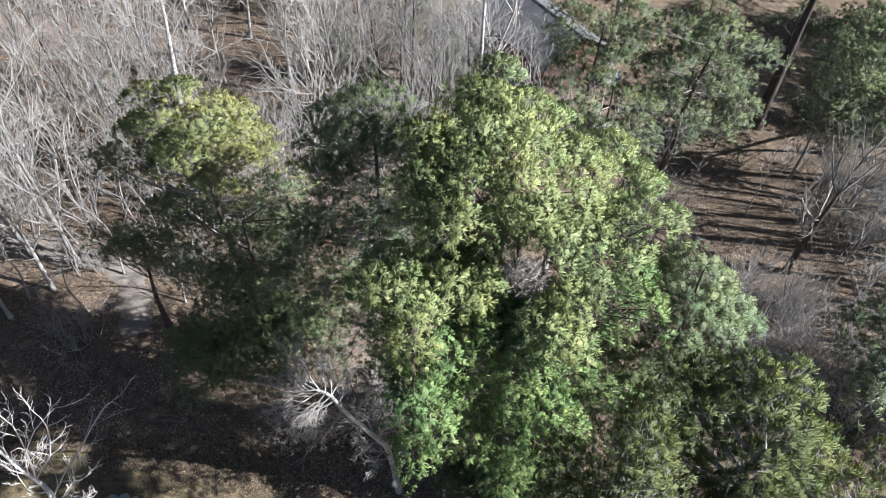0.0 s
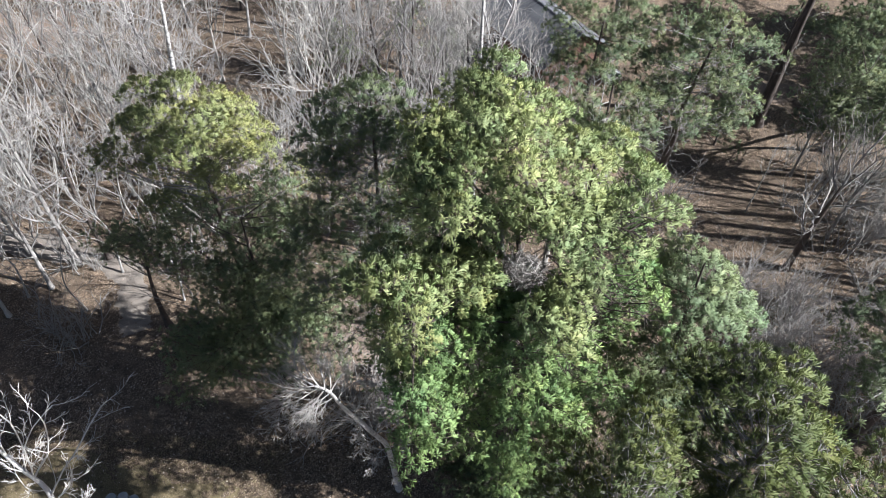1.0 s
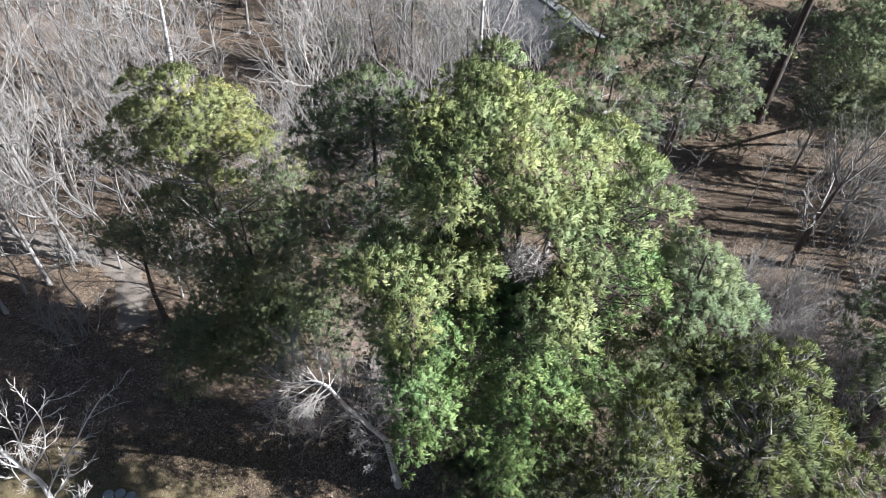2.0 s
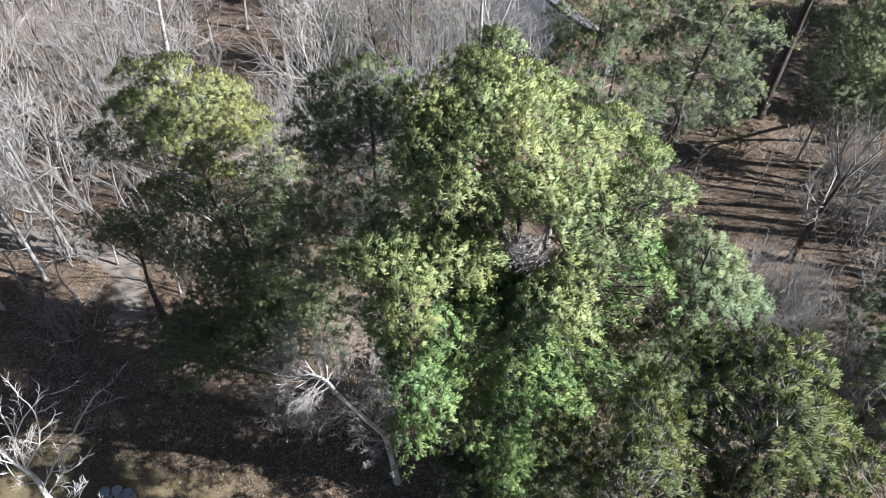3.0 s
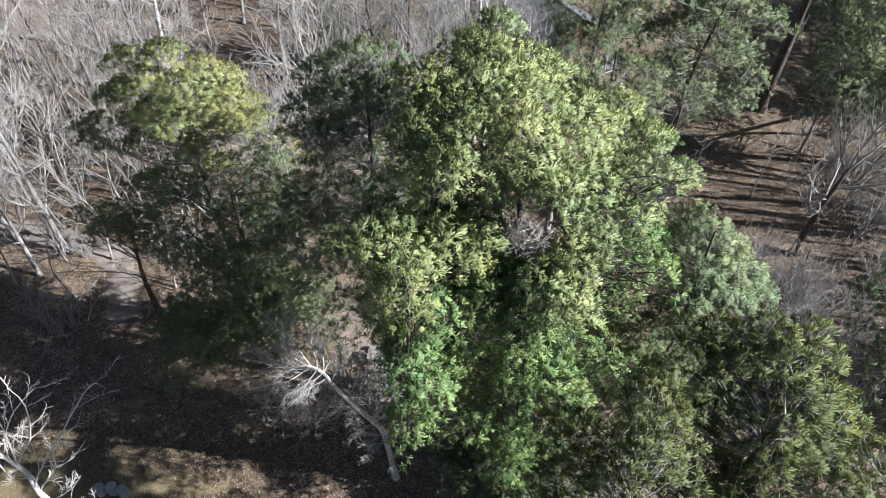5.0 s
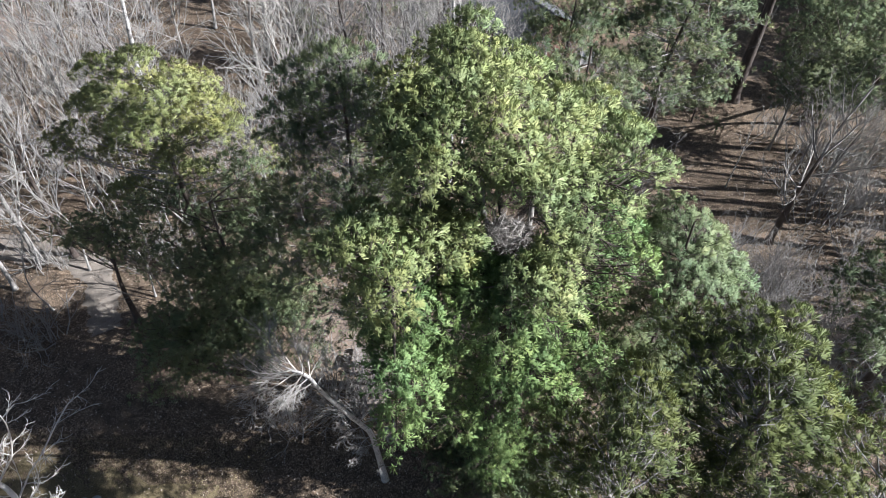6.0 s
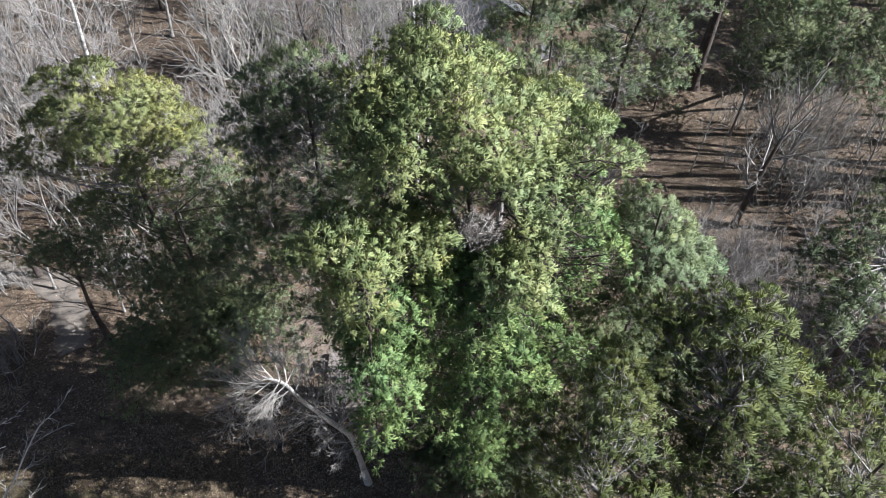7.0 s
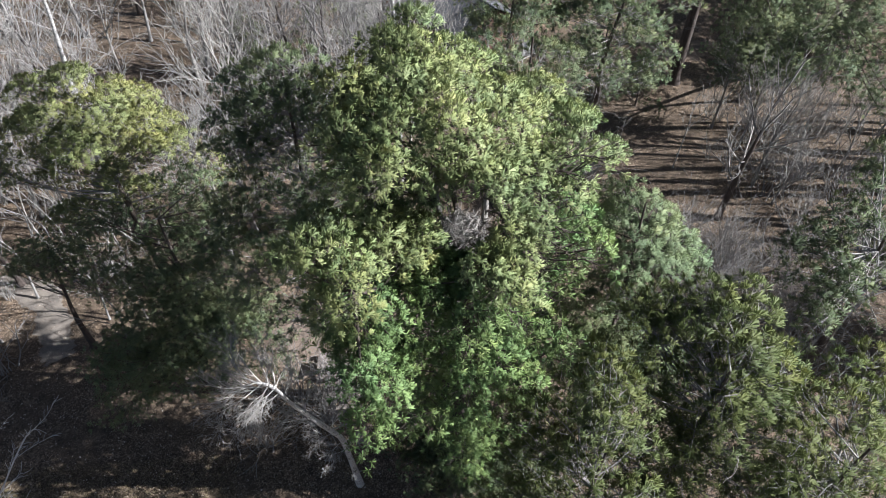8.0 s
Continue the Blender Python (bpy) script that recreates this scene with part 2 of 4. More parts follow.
# ---------------------------------------------------------------- growing things
def needles(rng, centre, r, style, axis, clear=()):
    """One bough's foliage: side shoots fan out from the limb's end in a shallow plate with raised tips, and carry brush-like tufts.
    Returns the needles' vertices, faces and normals, and the shoots as rows of sticks."""
    axis = unit(np.array([axis[0], axis[1], 0.0]) + 1e-6)
    across = np.array([-axis[1], axis[0], 0.0])
    rays = max(5, int(style["rays"] * r))
    s = np.linspace(-0.75, 0.62, rays) + rng.normal(size=rays) * 0.06
    turn = np.where(np.arange(rays) % 2, 1, -1) * (1.15 - 0.55 * np.linspace(0, 1, rays)) * (0.8 + 0.4 * rng.random(rays))
    turn[-1] *= 0.2
    foot = axis * (s * r)[:, None]
    way = axis * np.cos(turn)[:, None] + across * np.sin(turn)[:, None]
    reach = r * (0.95 - 0.3 * np.abs(s + 0.1)) * (0.75 + 0.5 * rng.random(rays))
    n = np.maximum(2, (reach / style["gap"]).astype(int))
    ray = np.repeat(np.arange(rays), n)
    t = np.concatenate([(np.arange(k) + 0.5 + 0.5 * rng.random(k)) / k for k in n])
    bunch = style["bunch"]
    ray, t = np.repeat(ray, bunch), np.repeat(t, bunch)
    wide = (0.10 + 0.16 * r * (1 - t)) * style.get("loose", 1.0)
    c = foot[ray] + way[ray] * (t * reach[ray])[:, None]
    c = c + rng.normal(size=c.shape) * np.stack([wide, wide, 0.45 * wide], 1)
    rho = np.linalg.norm(c[:, :2], axis=1) / r
    c[:, 2] += style["dome"] * r * (1 - rho ** 2) + 0.16 * r * t ** 2 - style["deep"] * r * rng.random(len(c)) ** 3
    for p, q, gap in clear:
        rel = c + centre - p
        along = np.clip(rel @ q / (q @ q), 0, 1)
        keep = np.linalg.norm(rel - along[:, None] * q, axis=1) > gap
        c, ray, t = c[keep], ray[keep], t[keep]
    if not len(c):
        return None
    out = unit(c * [1, 1, 0.3] + 1e-6)
    tuft = unit(way[ray] * 0.45 + out * 0.45 + [0, 0, style["rise"]] + rng.normal(size=c.shape) * 0.33)
    k = style["blades"]
    blade = unit(tuft[:, None] + rng.normal(size=(len(c), k, 3)) * style["spread"])
    size = style["length"] * (0.75 + 0.5 * rng.random((len(c), 1, 1)))
    tip = c[:, None] + blade * size * (0.7 + 0.5 * rng.random((len(c), k, 1)))
    side = unit(np.cross(blade, rng.normal(size=blade.shape))) * style["width"] / 2
    # all needles of a tuft meet at its foot
    v = np.concatenate([c[:, None], tip - side, tip + side], 1)
    f = np.stack([np.zeros(k, int), 1 + np.arange(k), 1 + k + np.arange(k)], 1)
    f = (np.arange(len(c))[:, None, None] * (2 * k + 1) + f[None]).reshape(-1, 3)
    # soft shading: each needle takes the roundness of its tuft and its bough
    puff = (tuft * 0.5 + unit(c + [0, 0, 0.45 * r]) * 0.45)[:, None]
    soft = unit(puff + blade)
    vn = np.concatenate([unit(puff), soft, soft], 1).reshape(-1, 3)
    v = v.reshape(-1, 3)
    flat = np.cross(v[f[:, 1]] - v[f[:, 0]], v[f[:, 2]] - v[f[:, 0]])
    back = (flat * vn[f].sum(1)).sum(1) < 0
    f[back] = f[back][:, ::-1]
    # the shoots: a bent stick for each ray and a short one to some of the tufts
    twigs = []
    for i in range(rays):
        a = foot[i] - [0, 0, 0.3 * r]
        e = foot[i] + way[i] * reach[i] * 0.95 + [0, 0, 0.05 * r]
        m = (a + e) / 2 + rng.normal(size=3) * 0.07 - [0, 0, 0.06]
        twigs += [(*a, *m, 0.018, 0.013), (*m, *e, 0.013, 0.006)]
    for j in rng.choice(len(c), min(len(c), style.get("twigs", 24)), replace=False):
        a = foot[ray[j]] + way[ray[j]] * reach[ray[j]] * t[j] * 0.75 - [0, 0, 0.12 * r]
        twigs.append((*a, *c[j], 0.009, 0.005))
    twigs = np.array(twigs)
    twigs[:, :6] += np.tile(centre, 2)
    return v + centre, f, vn, twigs


WHITE_STYLE = dict(rays=13, gap=0.125, bunch=2, blades=22, spread=0.7, length=0.15, width=0.026, rise=0.8, dome=0.42, deep=0.5, inner=0.3, size=1.1, between=0.08)
RED_STYLE = dict(rays=9, gap=0.17, bunch=2, blades=28, spread=0.58, length=0.19, width=0.023, rise=1.3, dome=0.4, deep=0.45, inner=0.15, twigs=40, loose=1.1, size=1.05, between=0.08)
FAR_STYLE = dict(rays=8, gap=0.2, bunch=2, blades=20, spread=0.66, length=0.2, width=0.032, rise=1.0, dome=0.35, deep=0.6, inner=0.2)
DARK_STYLE = dict(rays=10, gap=0.15, bunch=2, blades=20, spread=0.75, length=0.15, width=0.027, rise=0.4, dome=0.3, deep=0.6, inner=0.3)
EDGE_STYLE = dict(rays=4, gap=0.32, bunch=2, blades=8, spread=0.75, length=0.32, width=0.1, rise=0.4, dome=0.3, deep=0.5, inner=0.0)
YOUNG_STYLE = dict(rays=7, gap=0.24, bunch=2, blades=12, spread=0.7, length=0.24, width=0.055, rise=0.4, dome=0.3, deep=0.5, inner=0.0)
INNER_STYLE = dict(rays=7, gap=0.22, bunch=2, blades=11, spread=0.75, length=0.19, width=0.036, rise=0.4, dome=0.2, deep=0.6, twigs=6)


def pine(name, label, trunk, thick, boughs, style, needle_mat, seed, limb_mat=None, dead=0, leaders=(), clear=(), hidden=(), low_mat=None, low_top=0.0):
    """A conifer: a tapered trunk through the given places, and for each bough a limb with side twigs and its needles."""
    rng = np.random.default_rng(seed)
    root = new(name)
    root.location = trunk[0]
    o = np.array(trunk[0], float)
    line = bend(trunk, 26)
    rad = thick * (1 - 0.88 * np.linspace(0, 1, 26) ** 0.9)
    rad[0] *= 1.35
    v, f = tube(line - o, rad, 10, 0.04, rng)
    mesh_object("trunk", v, f, BARK_PINE, root, smooth=True)
    for number, stem in enumerate(leaders):
        sl = bend(stem, 10)
        v, f = tube(sl - o, np.linspace(thick * 0.3, thick * 0.08, 10), 8, 0.05, rng)
        mesh_object("leader", v, f, BARK_LIMB if number < 2 else BARK_PINE, root, smooth=True)
    limb_mat = limb_mat or BARK_PINE
    stems = np.vstack([line] + [bend(s, 10) for s in leaders])
    inner = []
    between = []
    for i, a in enumerate(boughs):
        for b in boughs[:i]:
            d = math.dist(a[:3], b[:3])
            if 0.8 < d < 2.0 and rng.random() < style.get("between", 0.14):
                between.append(((a[0] + b[0]) / 2, (a[1] + b[1]) / 2, (a[2] + b[2]) / 2 - 0.42, min(a[3], b[3]) * 0.85))
    boughs = list(boughs) + between
    for x, y, z, r in boughs:
        k = int(np.argmin(np.linalg.norm(stems - [x, y, z - 1.5], axis=1)))
        w = 0.3 + 0.25 * rng.random()
        ix, iy = x + (stems[k][0] - x) * w, y + (stems[k][1] - y) * w
        kx, ky = line[int(np.argmin(np.abs(line[:, 2] - z + 3)))][:2]
        by = 2 * ky - y
        bz = z - 0.95 * (by - y) - 0.4
        if by > y + 0.5 and bz > 3.5:
            inner.append((2 * kx - x, by, bz, r * 1.1))
        if rng.random() < style["inner"]:
            inner.append((ix, iy, z - 0.8 - 0.9 * rng.random(), r * 0.9))
    for n, (x, y, z, r) in enumerate(list(boughs) + inner + list(hidden)):
        r = r * style.get("size", 1.15)
        c = np.array((x, y, z))
        flat = np.linalg.norm(stems[:, :2] - c[:2], axis=1)
        cost = flat * 1.0 + np.abs(stems[:, 2] - (z - 0.2 - 0.42 * flat)) * 0.8
        start = stems[int(np.argmin(cost))]
        gap = c - start
        low = c - [0, 0, 0.35 * r]
        mid = start + gap * 0.55 + [0, 0, -0.10 * np.linalg.norm(gap)] + rng.normal(size=3) * 0.06
        path = bend([start, mid, low, low + unit(gap * [1, 1, 0.2]) * r * 0.7], 9)
        thin = 0.012 + 0.010 * np.linalg.norm(gap) ** 0.7
        v, f = tube(path - o, np.linspace(thin, 0.012, 9), 5)
        made = needles(rng, c, r, style if n < len(boughs) else INNER_STYLE, gap, clear)
        if made is None:
            continue
        nv, nf, soft, twigs = made
        twigs[:, :6] -= np.tile(o, 2)
        sv, sf = prisms(twigs)
        branch = mesh_object("branch", np.vstack([v, sv]), np.vstack([f, sf + len(v)]), limb_mat, root)
        leafy = mesh_object("needles", nv - o, nf, low_mat if low_mat and z < low_top else needle_mat, branch, smooth=True)
        leafy.data.normals_split_custom_set_from_vertices(soft.tolist())
    for _ in range(dead):
        k = int(rng.integers(8, 23))
        a = line[k]
        d = np.array([*rng.normal(size=2), 0.15])
        segs = grow(rng, a - o, unit(d), 0.9 + rng.random() * 1.3, 0.02, 2, dict(steps=4, jitter=0.28, up=0.02, kids=0.75, angle=0.8, ratio=0.55, thin=0.6), [])
        v, f = prisms(segs)
        mesh_object("dead_branch", v, f, BARK_LIMB, root)
    return tagged(root, label, "tree")


def grow(rng, p, d, length, r, level, how, segs):
    """A branch with its side branches, as tapered sticks."""
    n = how["steps"]
    p = np.array(p, float)
    for i in range(n):
        d = unit(d + rng.normal(size=3) * how["jitter"] + [0, 0, how["up"]])
        q = p + d * length / n
        r1 = r * (1 - 0.55 / n)
        segs.append((*p, *q, r, r1))
        if level > 0 and (i > 0 or level > 1):
            k = int(how["kids"]) + (rng.random() < how["kids"] % 1)
            for _ in range(k):
                e = unit(d + unit(np.cross(d, rng.normal(size=3))) * how["angle"] * (0.7 + 0.6 * rng.random()))
                grow(rng, q, e, length * how["ratio"] * (0.65 + 0.6 * rng.random()), max(r1 * how["thin"], how.get("least", 0.012)), level - 1, how, segs)
        p, r = q, r1
    return segs


def bare_tree(name, label, trunk, thick, limbs, mat, seed, how, limb_mat=None, sides=9, top=0.3, twig_mat=None):
    """A leafless tree: trunk through the given places, limbs as rows of (part of the trunk, direction, length, radius)."""
    rng = np.random.default_rng(seed)
    root = new(name)
    root.location = trunk[0]
    o = np.array(trunk[0], float)
    n = 18
    line = bend(trunk, n)
    rad = thick * (1 - (1 - top) * np.linspace(0, 1, n))
    rad[0] *= 1.4
    v, f = tube(line - o, rad, sides, 0.05, rng)
    mesh_object("trunk", v, f, mat, root, smooth=True)
    for at, way, length, r in limbs:
        a = line[min(n - 1, int(at * (n - 1)))]
        segs = np.array(grow(rng, a - o, unit(np.array(way, float)), length, r, how["levels"], how, []))
        fine = segs[:, 6] < (0.008 if twig_mat else 0.0)
        v, f = prisms(segs[~fine], 3)
        branch = mesh_object("branch", v, f, limb_mat or mat, root)
        if fine.any():
            v, f = prisms(segs[fine], 3)
            mesh_object("twig_spray", v, f, twig_mat, branch)
    return tagged(root, label, "tree")


def crown_limbs(rng, n, low, length, r, up):
    rows = []
    for i in range(n):
        at = low + (1 - low) * (i + 0.5) / n
        az = i * 2.4 + rng.random()
        rows.append((at, (math.cos(az), math.sin(az), up * (0.6 + 0.8 * rng.random())), length * (1.15 - 0.55 * at) * (0.8 + 0.4 * rng.random()), r * (1.1 - 0.6 * at)))
    rows.append((1.0, (0.05, 0.05, 1), length * 0.6, r * 0.6))
    return rows


def shrub(name, label, stems, height, mat, seed, lean=0.5, twig=0.04):
    rng = np.random.default_rng(seed)
    root = new(name)
    for _ in range(stems):
        az = rng.random() * 2 * np.pi
        out = lean * rng.random() * 2
        d = unit(np.array([math.cos(az) * out, math.sin(az) * out, 1.0]))
        foot = np.array([*(rng.normal(size=2) * 0.25), 0])
        segs = grow(rng, foot, d, height * (0.6 + 0.5 * rng.random()), twig * (0.6 + 0.6 * rng.random()), 2, dict(steps=3, jitter=0.25, up=0.0, kids=1.3, angle=0.8, ratio=0.5, thin=0.66), [])
        v, f = prisms(segs)
        mesh_object("stem", v, f, mat, root)
    return tagged(root, label, "shrub")


# ---------------------------------------------------------------- ground
def height_at(x, y):
    return 0.05 * noise.noise((x * 0.22, y * 0.22, 0.3)) + 0.03 * noise.noise((x * 0.9, y * 0.9, 2.0)) - 0.05


def ground_sheet():
    xs = np.concatenate([[-1800, -600, -200, -100, -70], np.arange(-55, 56, 0.8), [70, 100, 200, 600, 1800]])
    ys = np.concatenate([[-1800, -600, -200, -80, -40, -15], np.arange(0, 76, 0.8), [90, 130, 220, 600, 1800]])
    v = np.array([(x, y, height_at(x, y)) for y in ys for x in xs])
    i, j = np.meshgrid(np.arange(len(ys) - 1), np.arange(len(xs) - 1), indexing="ij")
    w = len(xs)
    f = np.stack([i * w + j, i * w + j + 1, (i + 1) * w + j + 1, (i + 1) * w + j], -1).reshape(-1, 4)
    return tagged(mesh_object("ground", v, f, GROUND, smooth=True), "brown forest floor of dry leaves and bare earth", "ground", kind="structure")


ground_sheet()


def ground_patch(name, label, cx, cy, rx, ry, turn, mat, seed, lift=0.012):
    """A patch of another soil with a ragged edge, lying just over the ground."""
    rng = random.Random(seed)
    n, rings = 110, 22
    phase = [rng.random() * 6.28 for _ in range(4)]
    v, f = [(0, 0)], []
    for k in range(1, rings + 1):
        for i in range(n):
            a = 2 * math.pi * i / n
            e = 1 + 0.16 * math.sin(2 * a + phase[0]) + 0.12 * math.sin(3 * a + phase[1]) + 0.08 * math.sin(7 * a + phase[2]) + 0.07 * math.sin(13 * a + phase[3]) + 0.05 * (rng.random() - 0.5)
            v.append((rx * e * k / rings * math.cos(a), ry * e * k / rings * math.sin(a)))
    for i in range(n):
        f.append([0, 1 + i, 1 + (i + 1) % n])
        for k in range(rings - 1):
            a, b = 1 + k * n + i, 1 + k * n + (i + 1) % n
            f.append([a, a + n, b + n, b])
    c, s = math.cos(radians(turn)), math.sin(radians(turn))
    world_v = []
    for k, (x, y) in enumerate(v):
        X, Y = cx + c * x - s * y, cy + s * x + c * y
        edge = k > (rings - 1) * n
        reach = (k + n - 1) // n / rings
        world_v.append((X, Y, height_at(X, Y) + (lift * (1.5 - 1.9 * reach ** 3) + rng.gauss(0, 0.018) * (0.4 + reach) if not edge else -0.04)))
    return tagged(mesh_object(name, world_v, f, mat, smooth=True), label, "ground", kind="structure")


def ground_strip(name, label, places, wide, mat, seed, lift=0.03):
    """A trodden way through the given places, with a ragged edge."""
    rng = random.Random(seed)
    line = bend([(x, y, 0) for x, y in places], 90)
    along = unit(np.gradient(line, axis=0))
    v, f, k = [], [], 9
    for i, (p, d) in enumerate(zip(line, along)):
        half = wide / 2 * (1 + 0.14 * math.sin(i * 0.31 + seed) + 0.1 * math.sin(i * 0.83) + 0.16 * (rng.random() - 0.5))
        for j in range(k):
            u = (j / (k - 1) * 2 - 1) * half
            x, y = p[0] - d[1] * u, p[1] + d[0] * u
            v.append((x, y, height_at(x, y) + (lift * (1.2 - (u / half) ** 2) + rng.gauss(0, 0.008) if 0 < j < k - 1 else -0.04)))
    for i in range(len(line) - 1):
        for j in range(k - 1):
            f.append([i * k + j, i * k + j + 1, (i + 1) * k + j + 1, (i + 1) * k + j])
    return tagged(mesh_object(name, v, f, mat, smooth=True), label, "path", kind="structure")


ground_patch("turf", "dormant straw-coloured turf at the wood's edge", -17.5, 11.2, 9.5, 4.2, -2, TURF, 3, 0.03)
ground_strip("path", "grey gravel path bending under the saplings", [(-18.2, 22.7), (-18.7, 23.6), (-19.4, 25.4), (-20.8, 27.4), (-25, 28.6), (-33, 29.2)], 2.1, GRAVEL, 4)
ground_patch("bare_soil", "pale sandy clearing far behind the trees", -38, 53, 6, 4, 20, SAND, 5, 0.03)
ground_patch("bare_soil", "pale trodden soil behind the pines", -14, 39, 4.0, 1.6, 5, SAND, 6, 0.03)
ground_patch("bare_soil", "pale sandy track under the tall pines", 24.0, 49.5, 3.0, 1.8, 8, SAND, 7, 0.03)
ground_patch("bare_soil", "pale sandy soil at the edge of the wood", 39, 63.5, 3, 2, 8, SAND, 8, 0.03)
ground_patch("bare_soil", "pinkish bare soil round the picnic tables", -5.3, 23.2, 1.9, 2.8, 10, SAND, 9, 0.03)


def scatter_leaves(count, seed):
    rng = np.random.default_rng(seed)
    y = 8 + 58 * rng.random(count) ** 1.25
    x = (rng.random(count) * 2 - 1) * (24 + (y - 8) * 0.42)
    z = np.array([height_at(a, b) for a, b in zip(x, y)]) + 0.035
    size = 0.02 + 0.036 * rng.random(count)
    az = rng.random(count) * 2 * np.pi
    u = np.stack([np.cos(az), np.sin(az), rng.normal(size=count) * 0.35], 1) * size[:, None]
    w = np.stack([-np.sin(az), np.cos(az), rng.normal(size=count) * 0.35], 1) * size[:, None] * 0.65
    c = np.stack([x, y, z], 1)
    v = np.stack([c - u, c - w, c + u, c + w], 1).reshape(-1, 3)
    return tagged(mesh_object("leaf_litter", v, np.arange(len(v)).reshape(-1, 4), LEAF), "fallen dry leaves, tan and brown, on the ground", "leaves", kind="stuff")


scatter_leaves(80000, 11)


def scatter_grass(count, seed):
    rng = np.random.default_rng(seed)
    x, y = -25 + 17 * rng.random(count) ** 1.2, 8.5 + 8 * rng.random(count) ** 1.3
    z = np.array([height_at(a, b) for a, b in zip(x, y)])
    c = np.stack([x, y, z], 1)
    way = unit(np.stack([rng.normal(size=count) * 0.6, rng.normal(size=count) * 0.6, np.ones(count)], 1)) * (0.07 + 0.13 * rng.random(count))[:, None]
    side = unit(np.cross(way, rng.normal(size=way.shape))) * 0.008
    v = np.stack([c - side, c + side, c + way], 1).reshape(-1, 3)
    return tagged(mesh_object("dry_grass", v, np.arange(len(v)).reshape(-1, 3), STRAW), "short dormant straw-coloured grass", "grass", kind="stuff")


scatter_grass(60000, 12)

# ---------------------------------------------------------------- the nest pine
MAIN_TOP = [
    (1.1, 19.2, 21.5, 0.75), (0.4, 17.5, 21.8, 0.80), (1.9, 17.9, 21.3, 0.70), (-0.7, 15.3, 22.2, 0.80), (-0.8, 13.6, 22.0, 0.70),
    (0.6, 15.3, 22.3, 0.90), (1.9, 15.4, 22.0, 0.90), (3.1, 16.0, 21.0, 0.90), (4.7, 17.7, 19.8, 0.90), (5.3, 17.0, 19.5, 0.80),
    (0.4, 13.6, 22.2, 0.90), (0.1, 12.2, 22.0, 0.80), (1.7, 13.1, 22.4, 0.90), (2.9, 13.4, 21.8, 0.90), (3.9, 13.3, 21.3, 0.90),
    (4.8, 13.1, 21.7, 0.75), (5.4, 13.0, 21.9, 0.50), (5.3, 15.4, 20.5, 0.70), (2.4, 12.3, 21.6, 0.80), (3.6, 12.8, 20.4, 0.90),
    (4.2, 12.4, 20.0, 0.70), (3.1, 12.3, 19.6, 0.80), (-0.4, 13.1, 20.0, 0.80), (1.2, 13.1, 20.9, 0.60), (2.7, 17.6, 21.0, 0.70),
    (1.3, 14.4, 22.3, 0.80), (-0.1, 14.4, 22.2, 0.70), (1.2, 12.8, 22.0, 0.70), (2.2, 12.9, 21.8, 0.60), (1.0, 17.4, 21.8, 0.70),
    (3.7, 15.6, 20.8, 0.80), (3.3, 12.9, 21.2, 0.80), (-0.2, 13.0, 22.0, 0.70),
    (0.3, 16.5, 21.5, 0.85), (-0.2, 15.7, 21.3, 0.80), (0.7, 18.4, 21.2, 0.70), (-0.5, 14.7, 21.2, 0.80), (1.4, 16.5, 21.6, 0.85), (5.1, 14.0, 18.5, 0.65),
    (4.8, 13.9, 19.5, 0.75), (5.5, 14.3, 20.4, 0.60), (6.0, 14.5, 20.4, 0.45), (4.9, 15.0, 19.2, 0.80),
]
MAIN_WEST = [
    (-1.4, 11.8, 20.6, 0.70), (-1.8, 11.0, 20.8, 0.65), (-2.2, 10.8, 20.8, 0.40), (-1.2, 11.0, 20.5, 0.80), (-0.8, 10.4, 20.2, 0.85),
    (-1.3, 10.3, 19.5, 0.50), (-0.3, 10.5, 19.0, 0.65), (0.7, 11.9, 17.0, 0.75), (1.0, 11.8, 16.4, 0.70), (0.3, 11.3, 16.6, 0.65),
    (-0.6, 10.0, 18.0, 0.75), (-0.3, 9.2, 17.8, 0.75), (-0.9, 9.4, 18.0, 0.60), (-0.7, 8.6, 17.2, 0.65), (-1.2, 12.7, 14.0, 0.60),
    (-1.0, 13.1, 19.0, 0.70), (0.1, 13.9, 18.0, 0.90),
    (-1.2, 11.2, 18.2, 0.75), (-0.8, 10.9, 17.4, 0.75), (-1.3, 11.6, 19.2, 0.70), (-0.2, 10.4, 16.8, 0.70),
]
